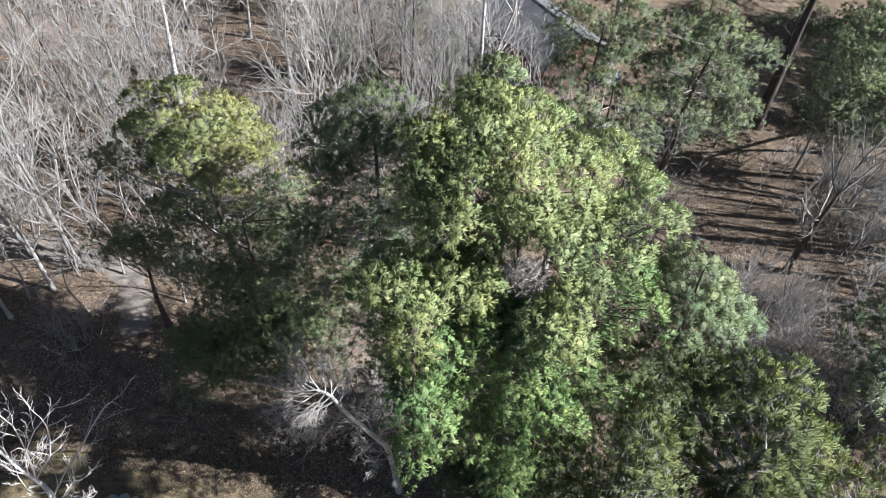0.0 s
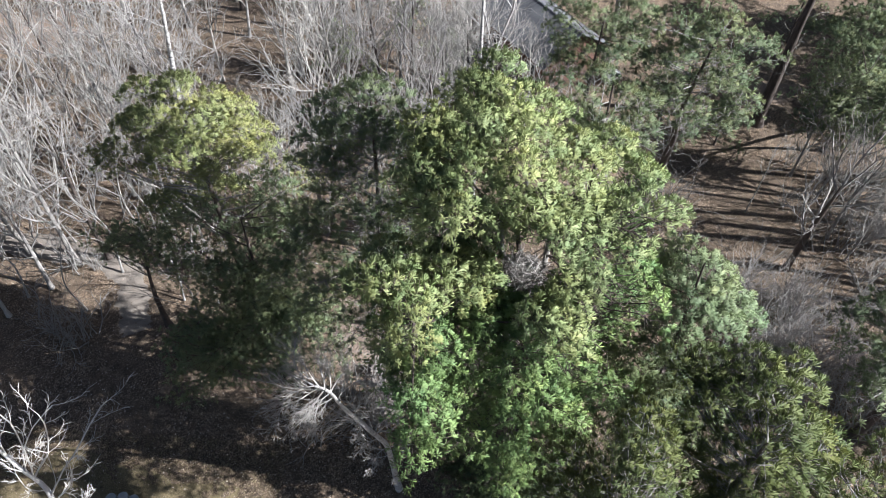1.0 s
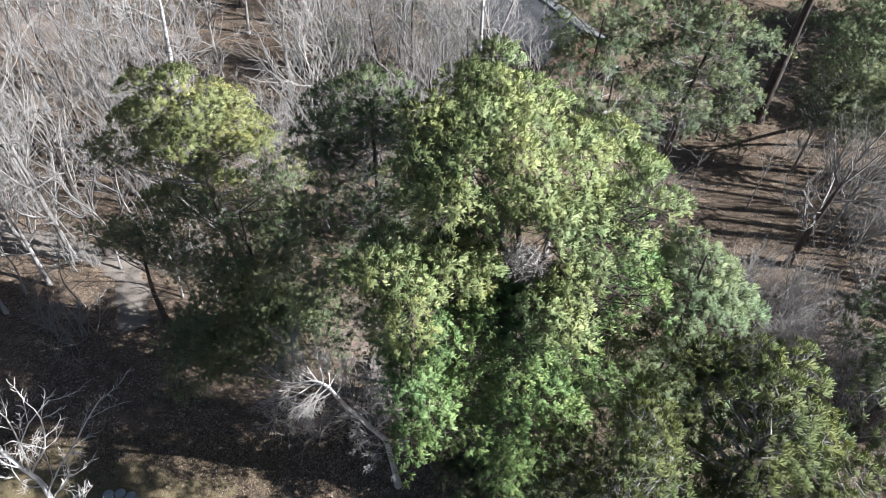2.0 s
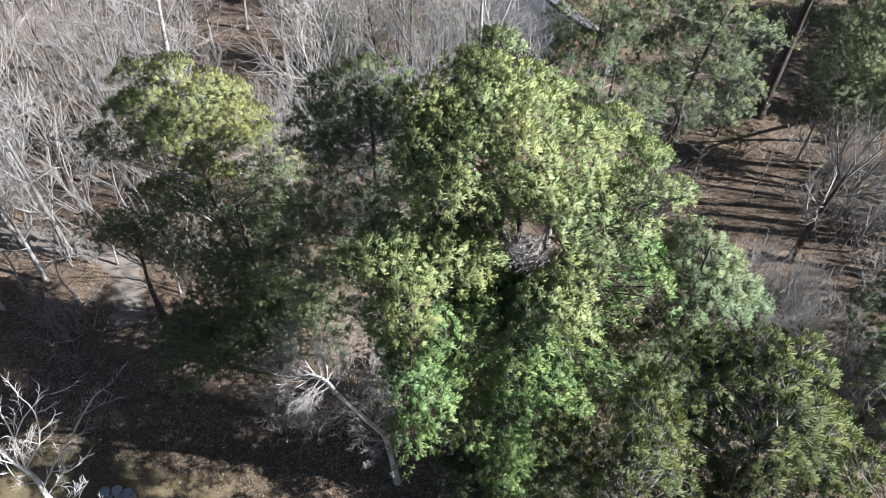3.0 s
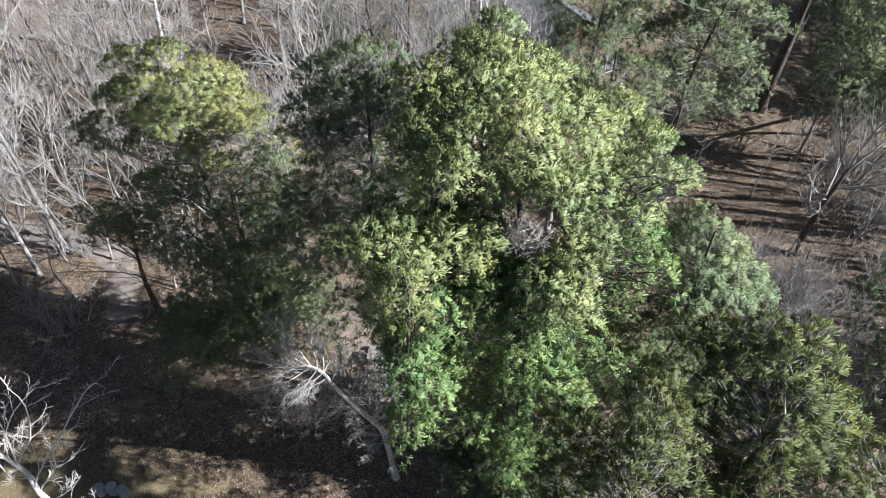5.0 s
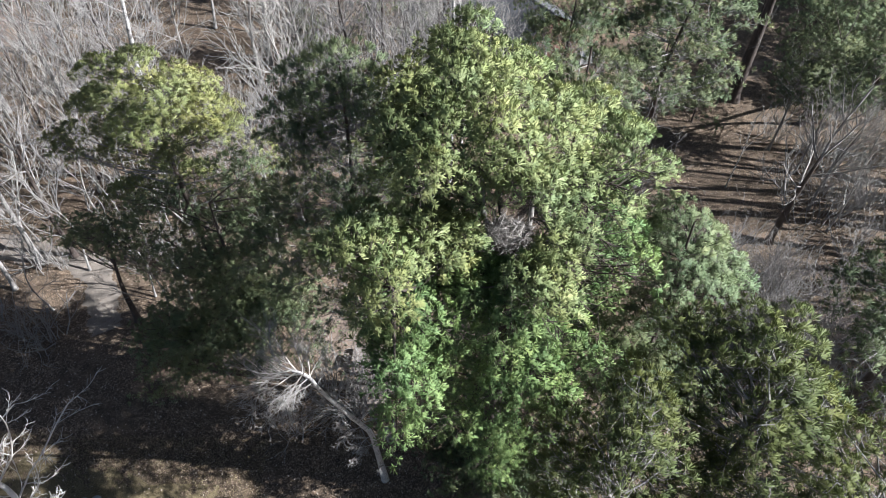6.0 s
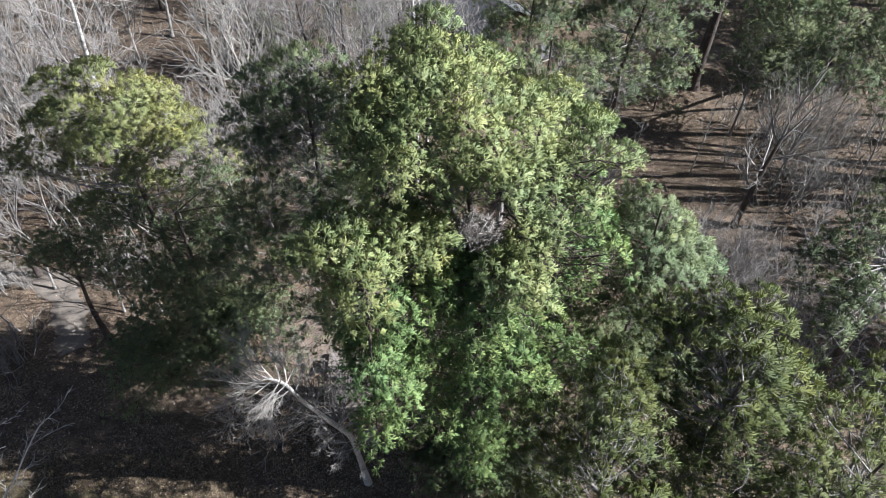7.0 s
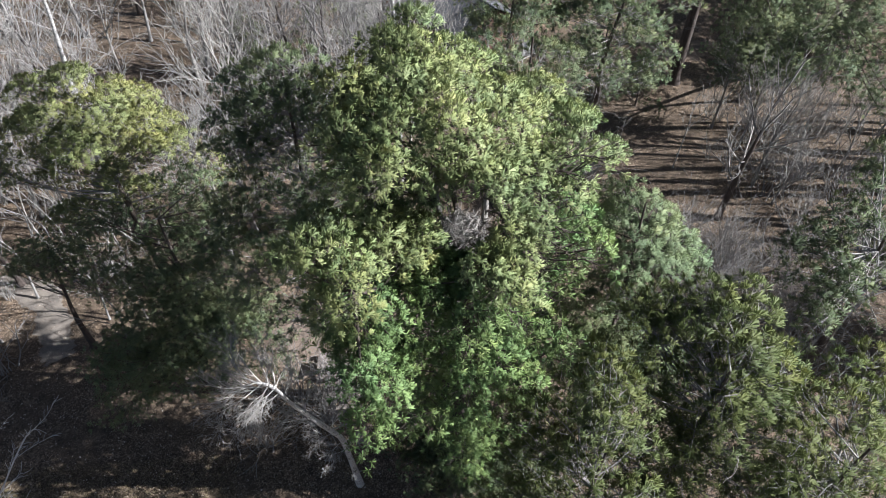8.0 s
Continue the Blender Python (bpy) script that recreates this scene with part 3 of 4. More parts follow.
MAIN_LOW = [
    (2.4, 11.1, 19.7, 0.80), (3.3, 11.9, 17.2, 0.90), (3.7, 11.6, 18.7, 0.75), (2.8, 12.7, 15.2, 0.90), (2.4, 11.7, 15.2, 0.90),
    (3.7, 11.9, 15.7, 0.80), (3.5, 12.0, 13.2, 1.00), (1.7, 12.6, 16.2, 0.80), (1.6, 13.6, 12.2, 0.90), (0.6, 13.5, 17.0, 0.90),
    (1.6, 13.0, 17.2, 0.80), (0.8, 13.8, 19.0, 0.70), (4.1, 12.9, 18.5, 0.70), (-0.4, 13.2, 18.0, 0.70), (1.8, 10.4, 18.2, 0.70),
    (2.1, 10.8, 18.7, 0.70), (2.1, 10.5, 16.2, 0.80), (2.8, 10.8, 16.7, 0.80), (1.9, 10.9, 14.2, 0.90), (3.4, 11.9, 19.3, 0.70),
    (2.6, 11.9, 19.2, 0.60), (1.2, 11.6, 18.2, 0.70), (2.9, 10.9, 19.5, 0.70), (1.8, 11.7, 18.8, 0.70), (0.2, 13.0, 17.8, 0.80),
    (0.8, 11.4, 18.7, 0.80), (0.4, 11.3, 18.2, 0.70), (1.2, 12.3, 18.8, 0.70), (-0.0, 12.1, 20.0, 0.80), (0.7, 12.1, 19.8, 0.70),
    (-0.4, 11.7, 19.8, 0.70), (0.4, 11.9, 19.3, 0.70), (1.3, 12.4, 19.2, 0.50), (2.9, 12.2, 20.5, 0.70), (3.1, 11.6, 19.8, 0.70),
    (2.5, 12.7, 19.0, 0.50), (2.0, 12.7, 18.8, 0.50), (2.3, 13.6, 8.0, 1.10), (2.3, 13.2, 7.0, 1.10), (2.5, 13.4, 7.5, 1.00),
    (2.9, 13.3, 4.0, 1.00), (3.8, 12.2, 20.0, 0.70), (5.3, 12.4, 18.5, 0.60), (4.7, 12.8, 18.5, 0.50), (5.7, 12.8, 18.4, 0.45),
]
back_rng = random.Random(8)
BACK_SIDE = [(back_rng.uniform(-0.5, 5.5), back_rng.uniform(13, 16.6), back_rng.uniform(6.5, 15.5), 1.2) for _ in range(26)]
pine("pine_tree", "tall white pine with a large stick nest in its fork", [(2.2, 14.1, -0.1), (2.3, 13.5, 8), (2.35, 13.0, 15), (2.25, 13.5, 18.0)], 0.42,
     MAIN_TOP + MAIN_WEST + MAIN_LOW, WHITE_STYLE, NEEDLE_WHITE, 21, BARK_PINE,
     leaders=[[(2.3, 13.3, 17.2), (2.72, 13.75, 18.8), (2.68, 14.0, 20.4)], [(2.2, 13.3, 17.2), (1.5, 13.8, 18.8), (1.35, 14.0, 20.2)], [(2.3, 13.3, 17.0), (1.9, 14.6, 19), (1.4, 17.0, 21.0)],
              [(2.3, 13.0, 15.5), (0.6, 12.2, 17.8), (-0.8, 10.6, 19.6)], [(2.35, 13.1, 14.0), (3.6, 13.6, 17), (4.6, 14.5, 19.2)]],
     clear=((np.array((2.1, 13.35, 18.9)), np.array((-0.15, -1.9, 2.3)), 0.72), (np.array((2.1, 13.35, 18.8)), np.array(sun_way) * 9.0, 0.95),
            (np.array((-4.5, 13.1, 12.0)), np.array(sun_way) * 12.0, 1.35)),
     hidden=BACK_SIDE, low_mat=NEEDLE_GREEN, low_top=19.3)


def stick_nest(centre):
    """A bowl of crossed sticks, sunk in the middle."""
    rng = np.random.default_rng(5)
    root = new("stick_nest")
    root.location = centre
    for layer, (count, low, high) in enumerate(((190, -0.6, -0.2), (230, -0.25, 0.05), (170, 0.0, 0.16), (80, -0.2, -0.08))):
        segs = []
        for _ in range(count):
            az = rng.random() * 2 * np.pi
            z = low + (high - low) * rng.random()
            rho = (0.26 + 0.3 * rng.random()) * (1.0 if z > -0.25 else 0.7 + 1.0 * (z + 0.55)) if layer < 3 else 0.3 * rng.random()
            c = np.array([math.cos(az) * rho, math.sin(az) * rho * 0.9, z])
            d = unit(np.array([-math.sin(az), math.cos(az), 0]) + rng.normal(size=3) * [0.85, 0.85, 0.45])
            half = 0.2 + 0.36 * rng.random() ** 1.5
            k = c + rng.normal(size=3) * 0.03
            r = 0.007 + 0.010 * rng.random()
            segs.append((*(c - d * half), *k, r * 0.7, r))
            segs.append((*k, *(c + d * half), r, r * 0.5))
        v, f = prisms(segs, 4)
        mesh_object("stick_layer", v, f, STICK, root)
    bm = bmesh.new()
    bmesh.ops.create_cone(bm, cap_ends=True, segments=20, radius1=0.16, radius2=0.36, depth=0.4, matrix=Matrix.Translation((0, 0, -0.38)))
    for q in bm.verts:
        q.co += Vector(rng.normal(size=3) * 0.03)
    part("lining", bm, BARK_PINE, root, "packed grass and twigs")
    return tagged(root, "large bowl of weathered grey sticks in the pine's fork", "nest")


stick_nest((2.13, 13.35, 18.75))

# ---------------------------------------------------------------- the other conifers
# dark olive needles here put the shade beneath the nest tree into the colour
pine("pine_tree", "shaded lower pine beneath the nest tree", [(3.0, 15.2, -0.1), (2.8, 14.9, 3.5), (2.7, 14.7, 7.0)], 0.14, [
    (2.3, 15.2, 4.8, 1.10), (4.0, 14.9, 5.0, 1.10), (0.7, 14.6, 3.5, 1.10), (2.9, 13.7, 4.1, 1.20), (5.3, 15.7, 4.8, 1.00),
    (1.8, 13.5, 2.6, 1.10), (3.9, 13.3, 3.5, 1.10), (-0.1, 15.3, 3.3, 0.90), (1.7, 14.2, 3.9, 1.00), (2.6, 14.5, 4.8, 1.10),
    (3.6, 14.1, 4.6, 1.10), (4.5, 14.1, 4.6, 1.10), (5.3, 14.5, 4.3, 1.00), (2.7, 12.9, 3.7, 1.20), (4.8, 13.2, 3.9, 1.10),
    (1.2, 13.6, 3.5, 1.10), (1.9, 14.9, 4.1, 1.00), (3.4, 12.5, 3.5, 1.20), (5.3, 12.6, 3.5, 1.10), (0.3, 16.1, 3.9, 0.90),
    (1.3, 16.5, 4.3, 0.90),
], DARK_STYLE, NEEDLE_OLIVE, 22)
pine("pine_tree", "open pine with bare grey limbs behind the nest tree", [(5.6, 23.0, -0.1), (5.6, 22.7, 9), (5.5, 22.5, 18.8)], 0.26, [
    (6.3, 27.8, 16.5, 0.70), (5.4, 25.5, 17.0, 0.85), (6.2, 23.7, 17.3, 0.80), (4.3, 21.6, 18.5, 0.80), (6.4, 21.0, 18.0, 0.80),
    (7.4, 24.4, 16.5, 0.70), (4.0, 24.7, 17.0, 0.80), (4.8, 19.9, 18.8, 0.80), (4.7, 28.6, 15.5, 0.80), (3.9, 20.1, 18.6, 0.60),
], RED_STYLE, NEEDLE_OLIVE, 23, BARK_LIMB, 14)
pine("pine_tree", "dark open pine with bare grey lower limbs", [(-2.8, 19.4, -0.1), (-2.9, 19.0, 9), (-2.9, 18.6, 20.6)], 0.3, [
    (-3.0, 18.7, 20.6, 0.70), (-2.3, 18.7, 20.6, 0.55), (-3.8, 18.9, 20.2, 0.65), (-4.5, 19.3, 19.6, 0.55), (-2.1, 18.3, 20.2, 0.60),
    (-3.0, 18.5, 19.8, 0.70), (-4.1, 19.2, 19.0, 0.70), (-4.9, 19.6, 18.0, 0.76), (-3.6, 18.8, 18.0, 0.66), (-2.2, 18.8, 18.5, 0.66),
    (-5.5, 19.8, 16.5, 0.76), (-4.0, 18.5, 17.0, 0.66), (-2.7, 18.0, 17.5, 0.57), (-4.9, 18.3, 16.0, 0.81), (-3.3, 17.1, 16.5, 0.76),
    (-5.3, 17.9, 15.0, 0.85), (-3.8, 16.4, 15.5, 0.76), (-4.5, 15.7, 15.0, 0.76), (-6.1, 18.3, 13.0, 0.85), (-6.4, 17.6, 12.5, 0.85),
    (-2.4, 17.2, 15.0, 0.80), (-3.2, 16.2, 13.8, 0.85), (-2.2, 16.4, 13.2, 0.80), (-4.2, 17.0, 13.6, 0.85), (-5.0, 16.6, 12.6, 0.85), (-3.6, 15.6, 12.2, 0.85),
    (-1.8, 17.6, 16.6, 0.70), (-2.8, 17.8, 16.2, 0.75), (-4.6, 17.6, 14.4, 0.80), (-1.6, 16.8, 14.6, 0.75), (-2.6, 18.4, 19.2, 0.70), (-3.6, 18.4, 19.2, 0.70), (-4.4, 18.8, 17.4, 0.75), (-1.9, 18.4, 17.6, 0.65),
], RED_STYLE, NEEDLE_DARK, 24, BARK_LIMB, 70)
pine("pine_tree", "yellowish white pine with pale upper limbs", [(-10.4, 22.6, -0.1), (-10.6, 22.0, 9), (-10.5, 21.0, 18.2)], 0.28, [
    (-10.5, 21.2, 18.5, 0.80), (-12.0, 21.6, 18.0, 0.75), (-9.4, 21.2, 18.0, 0.80), (-8.8, 21.6, 17.5, 0.70), (-11.1, 20.6, 17.8, 0.90),
    (-9.8, 20.4, 17.8, 0.90), (-12.4, 20.9, 17.0, 0.70), (-9.2, 20.8, 16.8, 0.80), (-10.7, 20.2, 17.0, 0.80), (-8.3, 22.3, 16.0, 0.50),
    (-8.5, 21.5, 15.5, 0.60), (-9.7, 20.7, 15.5, 0.60), (-12.3, 21.1, 15.8, 0.60), (-14.4, 21.4, 14.5, 0.50), (-15.2, 22.0, 14.5, 0.35),
    (-13.7, 20.9, 14.5, 0.40), (-12.8, 21.8, 14.0, 0.70), (-11.8, 22.5, 12.0, 0.90), (-10.3, 22.6, 12.0, 0.80), (-13.4, 22.4, 11.0, 0.90),
    (-7.8, 21.4, 15.8, 0.50), (-8.5, 20.9, 17.3, 0.60), (-13.8, 21.2, 15.5, 0.50), (-10.3, 20.3, 16.5, 0.70), (-10.2, 20.6, 15.0, 0.60),
], WHITE_STYLE, NEEDLE_YELLOW, 25, BARK_LIMB, 6)
pine("hemlock_tree", "dense dark green hemlock in half shade", [(-9.0, 20.6, -0.1), (-9.0, 20.4, 7), (-9.0, 20.2, 12.8)], 0.22, [
    (-8.0, 21.4, 12.0, 0.80), (-9.3, 22.2, 11.5, 0.80), (-10.8, 21.9, 11.0, 1.03), (-9.2, 20.6, 11.0, 1.15), (-7.8, 20.6, 11.0, 1.15),
    (-11.1, 20.4, 10.0, 1.15), (-9.7, 19.9, 10.0, 1.15), (-8.2, 19.6, 10.0, 1.15), (-6.9, 18.9, 9.5, 1.03), (-10.4, 19.1, 8.5, 1.15),
    (-8.8, 18.9, 8.5, 1.15), (-7.3, 18.5, 8.0, 1.15), (-11.2, 18.6, 7.5, 1.15), (-9.8, 18.5, 7.0, 1.26), (-8.5, 18.3, 6.5, 1.26),
    (-6.5, 19.0, 7.5, 1.03), (-12.0, 18.4, 6.0, 1.15), (-10.7, 18.4, 5.0, 1.15), (-8.3, 18.5, 5.0, 1.15), (-5.7, 18.5, 9.5, 0.92),
    (-11.3, 21.1, 12.0, 0.90), (-12.8, 21.7, 10.0, 0.90), (-7.4, 21.0, 14.0, 0.80), (-8.5, 21.5, 13.5, 0.80), (-6.7, 19.7, 14.0, 0.80),
], DARK_STYLE, NEEDLE_DARK, 26, None, 6,
     hidden=[(back_rng.uniform(-12.5, -6), back_rng.uniform(17.5, 21.5), back_rng.uniform(3.5, 8.5), 1.2) for _ in range(22)])
pine("hemlock_tree", "small dark leaning evergreen beside the gravel path", [(-16.65, 23.5, -0.1), (-16.1, 22.8, 4), (-14.8, 21.9, 9.9)], 0.2, [
    (-15.2, 21.8, 9.8, 0.70), (-14.3, 22.0, 9.6, 0.70), (-13.6, 22.1, 9.0, 0.60), (-14.9, 21.6, 8.8, 0.70), (-16.0, 21.7, 9.0, 0.50),
    (-14.1, 21.7, 8.5, 0.50),
], DARK_STYLE, NEEDLE_DARK, 27)
pine("fir_tree", "fresh green rounded conifer in full sun", [(8.3, 14.8, -0.1), (8.0, 14.6, 8), (7.6, 14.5, 18.2)], 0.24, [
    (7.3, 14.9, 18.0, 0.75), (6.9, 14.9, 17.3, 0.80), (8.1, 15.0, 17.0, 0.80), (9.0, 15.0, 16.0, 0.75), (7.5, 14.5, 16.5, 0.90),
    (6.4, 14.9, 17.0, 0.60), (10.1, 15.4, 14.5, 0.65), (8.9, 14.7, 15.0, 0.80), (7.7, 14.3, 15.0, 0.80), (7.3, 14.6, 14.0, 0.80), (6.5, 13.8, 13.8, 0.80), (7.6, 13.6, 13.5, 0.70),
    (7.1, 13.0, 13.0, 0.70), (7.1, 13.7, 11.6, 0.75), (7.5, 13.8, 11.2, 0.90), (7.2, 13.6, 10.2, 0.75), (7.7, 13.6, 9.6, 0.85), (8.4, 14.0, 9.8, 1.00),
    (7.6, 13.8, 8.2, 0.85), (7.8, 13.8, 7.6, 1.00), (9.0, 14.4, 8.0, 1.00), (8.0, 14.2, 6.2, 0.90), (8.6, 14.2, 5.6, 1.00), (9.2, 13.6, 11.0, 0.90),
], WHITE_STYLE, NEEDLE_FIR, 28)
pine("pine_tree", "olive green pine with bushy tufts and bare grey limbs", [(8.2, 9.0, -0.1), (8.1, 8.8, 9), (8.1, 8.7, 18.2)], 0.28, [
    (6.4, 10.8, 18.0, 0.65), (7.2, 10.6, 18.3, 0.65), (8.1, 10.6, 18.6, 0.65), (9.1, 10.6, 18.5, 0.65), (9.4, 10.2, 18.3, 0.44),
    (8.4, 9.8, 18.6, 0.78), (7.7, 10.0, 18.3, 0.78), (6.8, 10.2, 18.0, 0.78), (9.0, 9.2, 18.3, 0.55), (9.6, 9.0, 17.5, 0.55),
    (8.5, 9.2, 18.0, 0.78), (7.8, 9.6, 17.6, 0.65), (6.6, 9.8, 17.3, 0.65), (6.2, 9.3, 17.0, 0.65), (9.2, 8.8, 17.0, 0.78),
    (8.3, 8.7, 17.0, 0.78), (9.7, 8.6, 16.5, 0.61), (8.2, 8.3, 16.0, 0.78), (9.5, 8.4, 15.5, 0.91), (7.3, 9.2, 15.5, 0.72),
    (7.8, 8.2, 15.0, 0.91), (10.6, 8.4, 15.0, 0.66), (7.3, 10.1, 18.0, 0.60), (7.3, 9.2, 17.0, 0.60), (8.1, 8.9, 17.6, 0.60),
    (7.8, 8.9, 16.5, 0.60), (8.6, 8.3, 16.5, 0.60), (9.0, 9.0, 18.0, 0.45), (7.2, 8.6, 15.0, 0.70), (8.8, 8.1, 15.5, 0.70),
    (7.2, 7.8, 14.0, 0.80), (8.4, 7.4, 14.0, 0.85), (9.6, 7.6, 14.0, 0.85), (6.6, 8.6, 13.5, 0.80), (10.4, 7.6, 13.5, 0.80), (7.8, 7.0, 13.0, 0.85), (9.0, 6.8, 12.5, 0.85), (6.2, 8.0, 12.5, 0.85),
], RED_STYLE, NEEDLE_RED, 29, BARK_LIMB, 14)
pine("pine_tree", "narrow olive green pine with bushy tufts", [(4.9, 7.5, -0.1), (4.9, 7.4, 9), (4.9, 7.3, 17.2)], 0.24, [
    (5.3, 9.4, 17.7, 0.59), (5.6, 8.8, 17.5, 0.59), (5.0, 9.2, 17.2, 0.59), (4.6, 8.8, 17.0, 0.65), (5.8, 8.3, 17.0, 0.59),
    (5.2, 8.1, 17.0, 0.65), (4.4, 8.1, 16.8, 0.65), (4.0, 9.0, 16.0, 0.65), (3.7, 9.1, 15.0, 0.78), (4.0, 7.9, 16.0, 0.65),
    (4.7, 7.4, 16.5, 0.65), (5.7, 7.7, 16.5, 0.65), (3.6, 8.4, 14.5, 0.78),
    (4.2, 7.0, 15.0, 0.70), (5.2, 6.8, 15.2, 0.70), (5.9, 7.0, 15.0, 0.75), (3.6, 7.6, 13.5, 0.80), (4.6, 6.6, 13.8, 0.80), (5.6, 6.4, 13.5, 0.80), (6.3, 7.2, 14.0, 0.80), (3.2, 8.2, 12.5, 0.80),
], RED_STYLE, NEEDLE_RED, 30, BARK_LIMB, 12)
pine("pine_tree", "sunlit olive pine with many bare grey twigs", [(12.0, 7.4, -0.1), (11.8, 7.3, 9), (11.6, 7.2, 16.6)], 0.26, [
    (10.3, 9.5, 17.0, 0.55), (10.5, 8.6, 17.0, 0.60), (12.0, 9.4, 16.5, 0.60), (13.3, 10.0, 16.0, 0.65), (11.6, 8.3, 16.5, 0.70),
    (12.8, 8.6, 16.0, 0.70), (10.1, 7.6, 16.5, 0.65), (11.1, 7.3, 16.0, 0.70), (12.3, 7.6, 15.5, 0.75), (9.7, 6.8, 16.0, 0.65),
    (10.7, 6.7, 15.5, 0.70), (12.1, 6.6, 15.0, 0.75), (10.2, 6.0, 15.0, 0.70), (11.4, 6.0, 14.8, 0.75), (12.6, 6.4, 14.5, 0.75),
    (13.4, 7.6, 14.8, 0.75), (13.6, 8.8, 15.2, 0.70), (11.0, 8.8, 15.8, 0.70), (10.0, 7.2, 14.2, 0.75), (11.8, 7.0, 14.0, 0.80),
], RED_STYLE, NEEDLE_RED, 31, BARK_LIMB, 26)
dark_rng = random.Random(31)
DARK_CROWN = []
for _ in range(20):
    u = dark_rng.random()
    DARK_CROWN.append((15.2 + 8.0 * u, 15.2 + 7.5 * u + dark_rng.uniform(-1.5, 1.2), dark_rng.uniform(10.8, 14.0), dark_rng.uniform(0.5, 0.8)))
pine("pine_tree", "dark sparse pine with a stout brown trunk", [(21.5, 19.1, -0.1), (21.0, 18.6, 6), (18.2, 16.6, 14.2)], 0.3, [
    (18.0, 18.2, 14.5, 0.59), (17.0, 17.5, 14.0, 0.53), (17.9, 16.8, 14.0, 0.59), (16.0, 17.1, 13.5, 0.46), (15.1, 17.1, 13.0, 0.36),
    (16.5, 16.3, 13.5, 0.53), (17.6, 15.5, 13.0, 0.59), (15.4, 16.2, 12.5, 0.46), (16.3, 15.5, 12.5, 0.53), (17.6, 14.2, 12.0, 0.59),
    (19.5, 17.1, 13.0, 0.66), (19.4, 15.1, 12.0, 0.66),
] + DARK_CROWN, FAR_STYLE, NEEDLE_OLIVE, 32, BARK_LIMB, 26)
pine("pine_tree", "tall open pine with crooked limbs and brown trunk", [(13.1, 37.2, -0.1), (12.2, 33.6, 7), (10.8, 29.6, 13), (10.9, 28.4, 17.6)], 0.3, [
    (12.6, 29.5, 16.5, 0.90), (13.7, 29.3, 16.0, 0.70), (11.2, 27.8, 16.5, 0.90), (10.3, 28.7, 17.0, 0.90), (9.4, 28.3, 16.5, 0.90),
    (10.6, 27.8, 15.5, 0.80), (8.6, 28.6, 16.0, 0.80), (8.1, 29.6, 16.5, 0.90), (9.4, 27.4, 15.0, 0.70), (12.1, 29.0, 14.5, 0.80),
    (13.4, 29.4, 13.5, 0.70), (11.0, 28.6, 13.5, 0.70), (8.7, 27.5, 15.0, 0.70), (13.4, 29.5, 12.5, 0.60), (12.6, 29.2, 12.0, 0.60),
    (10.7, 28.4, 12.5, 0.60), (7.6, 28.3, 15.0, 0.70), (11.2, 29.1, 17.5, 1.00), (8.8, 28.4, 18.0, 1.00),
], FAR_STYLE, NEEDLE_OLIVE, 33, BARK_LIMB, 20)
pine("pine_tree", "deep green shaded pine at the wood's far side", [(26.5, 42.5, -0.1), (26.0, 41.5, 4), (24.5, 39.0, 9)], 0.2, [
    (23.3, 41.6, 10.0, 1.50), (25.4, 41.5, 9.0, 1.50), 
    (24.0, 39.6, 8.5, 1.50), (25.7, 39.9, 8.0, 1.38), (23.5, 39.0, 7.0, 1.50),
    (25.2, 38.9, 7.0, 1.50), (23.1, 39.3, 5.5, 1.38), (24.8, 38.8, 5.5, 1.38), (26.6, 39.0, 5.5, 1.38),
    (27.2, 41.6, 9.0, 1.50), (27.1, 38.8, 8.0, 1.50), 
    (24.2, 41.6, 11.0, 1.30), (25.6, 40.7, 11.0, 1.30),
], FAR_STYLE, NEEDLE_OLIVE, 34, None, 8)
pine("pine_tree", "dark crooked pine at the wood's far corner", [(33.62, 47.01, -0.1), (31.2, 43.39, 5.0), (26.89, 36.38, 11.0)], 0.3, [
    (22.1, 31.5, 14.0, 1.20), (23.8, 30.9, 13.0, 1.20), (24.7, 30.8, 14.0, 1.20), (22.3, 32.1, 12.0, 1.10), (24.0, 30.9, 11.0, 1.10),
    (25.8, 30.7, 11.0, 1.20), (27.3, 30.4, 9.0, 1.10), (22.6, 32.4, 10.0, 1.00), (27.2, 30.7, 12.0, 1.30), (28.6, 29.3, 9.0, 1.20),
    (21.0, 32.7, 12.0, 0.90), (27.2, 32.8, 8.0, 1.00),
], FAR_STYLE, NEEDLE_OLIVE, 37, None, 10)
pine("pine_tree", "dark pine beside the house roof", [(8.0, 41.0, -0.1), (7.9, 40, 6), (7.8, 38.6, 12)], 0.24, [
    (5.7, 40.9, 10.0, 0.90), (6.9, 39.6, 9.5, 0.90), (8.2, 39.8, 11.0, 0.90), (9.2, 38.6, 11.0, 0.90), (7.1, 39.2, 12.0, 1.00),
    (6.0, 40.6, 11.5, 1.00), (10.1, 39.4, 12.0, 1.00), (6.4, 42.4, 8.0, 0.90), (7.9, 40.9, 8.0, 0.90), (6.3, 41.6, 7.0, 0.80),
    (9.1, 40.0, 9.0, 0.90), (9.7, 38.4, 10.0, 0.90), 
    
], FAR_STYLE, NEEDLE_DARK, 35, None, 6)
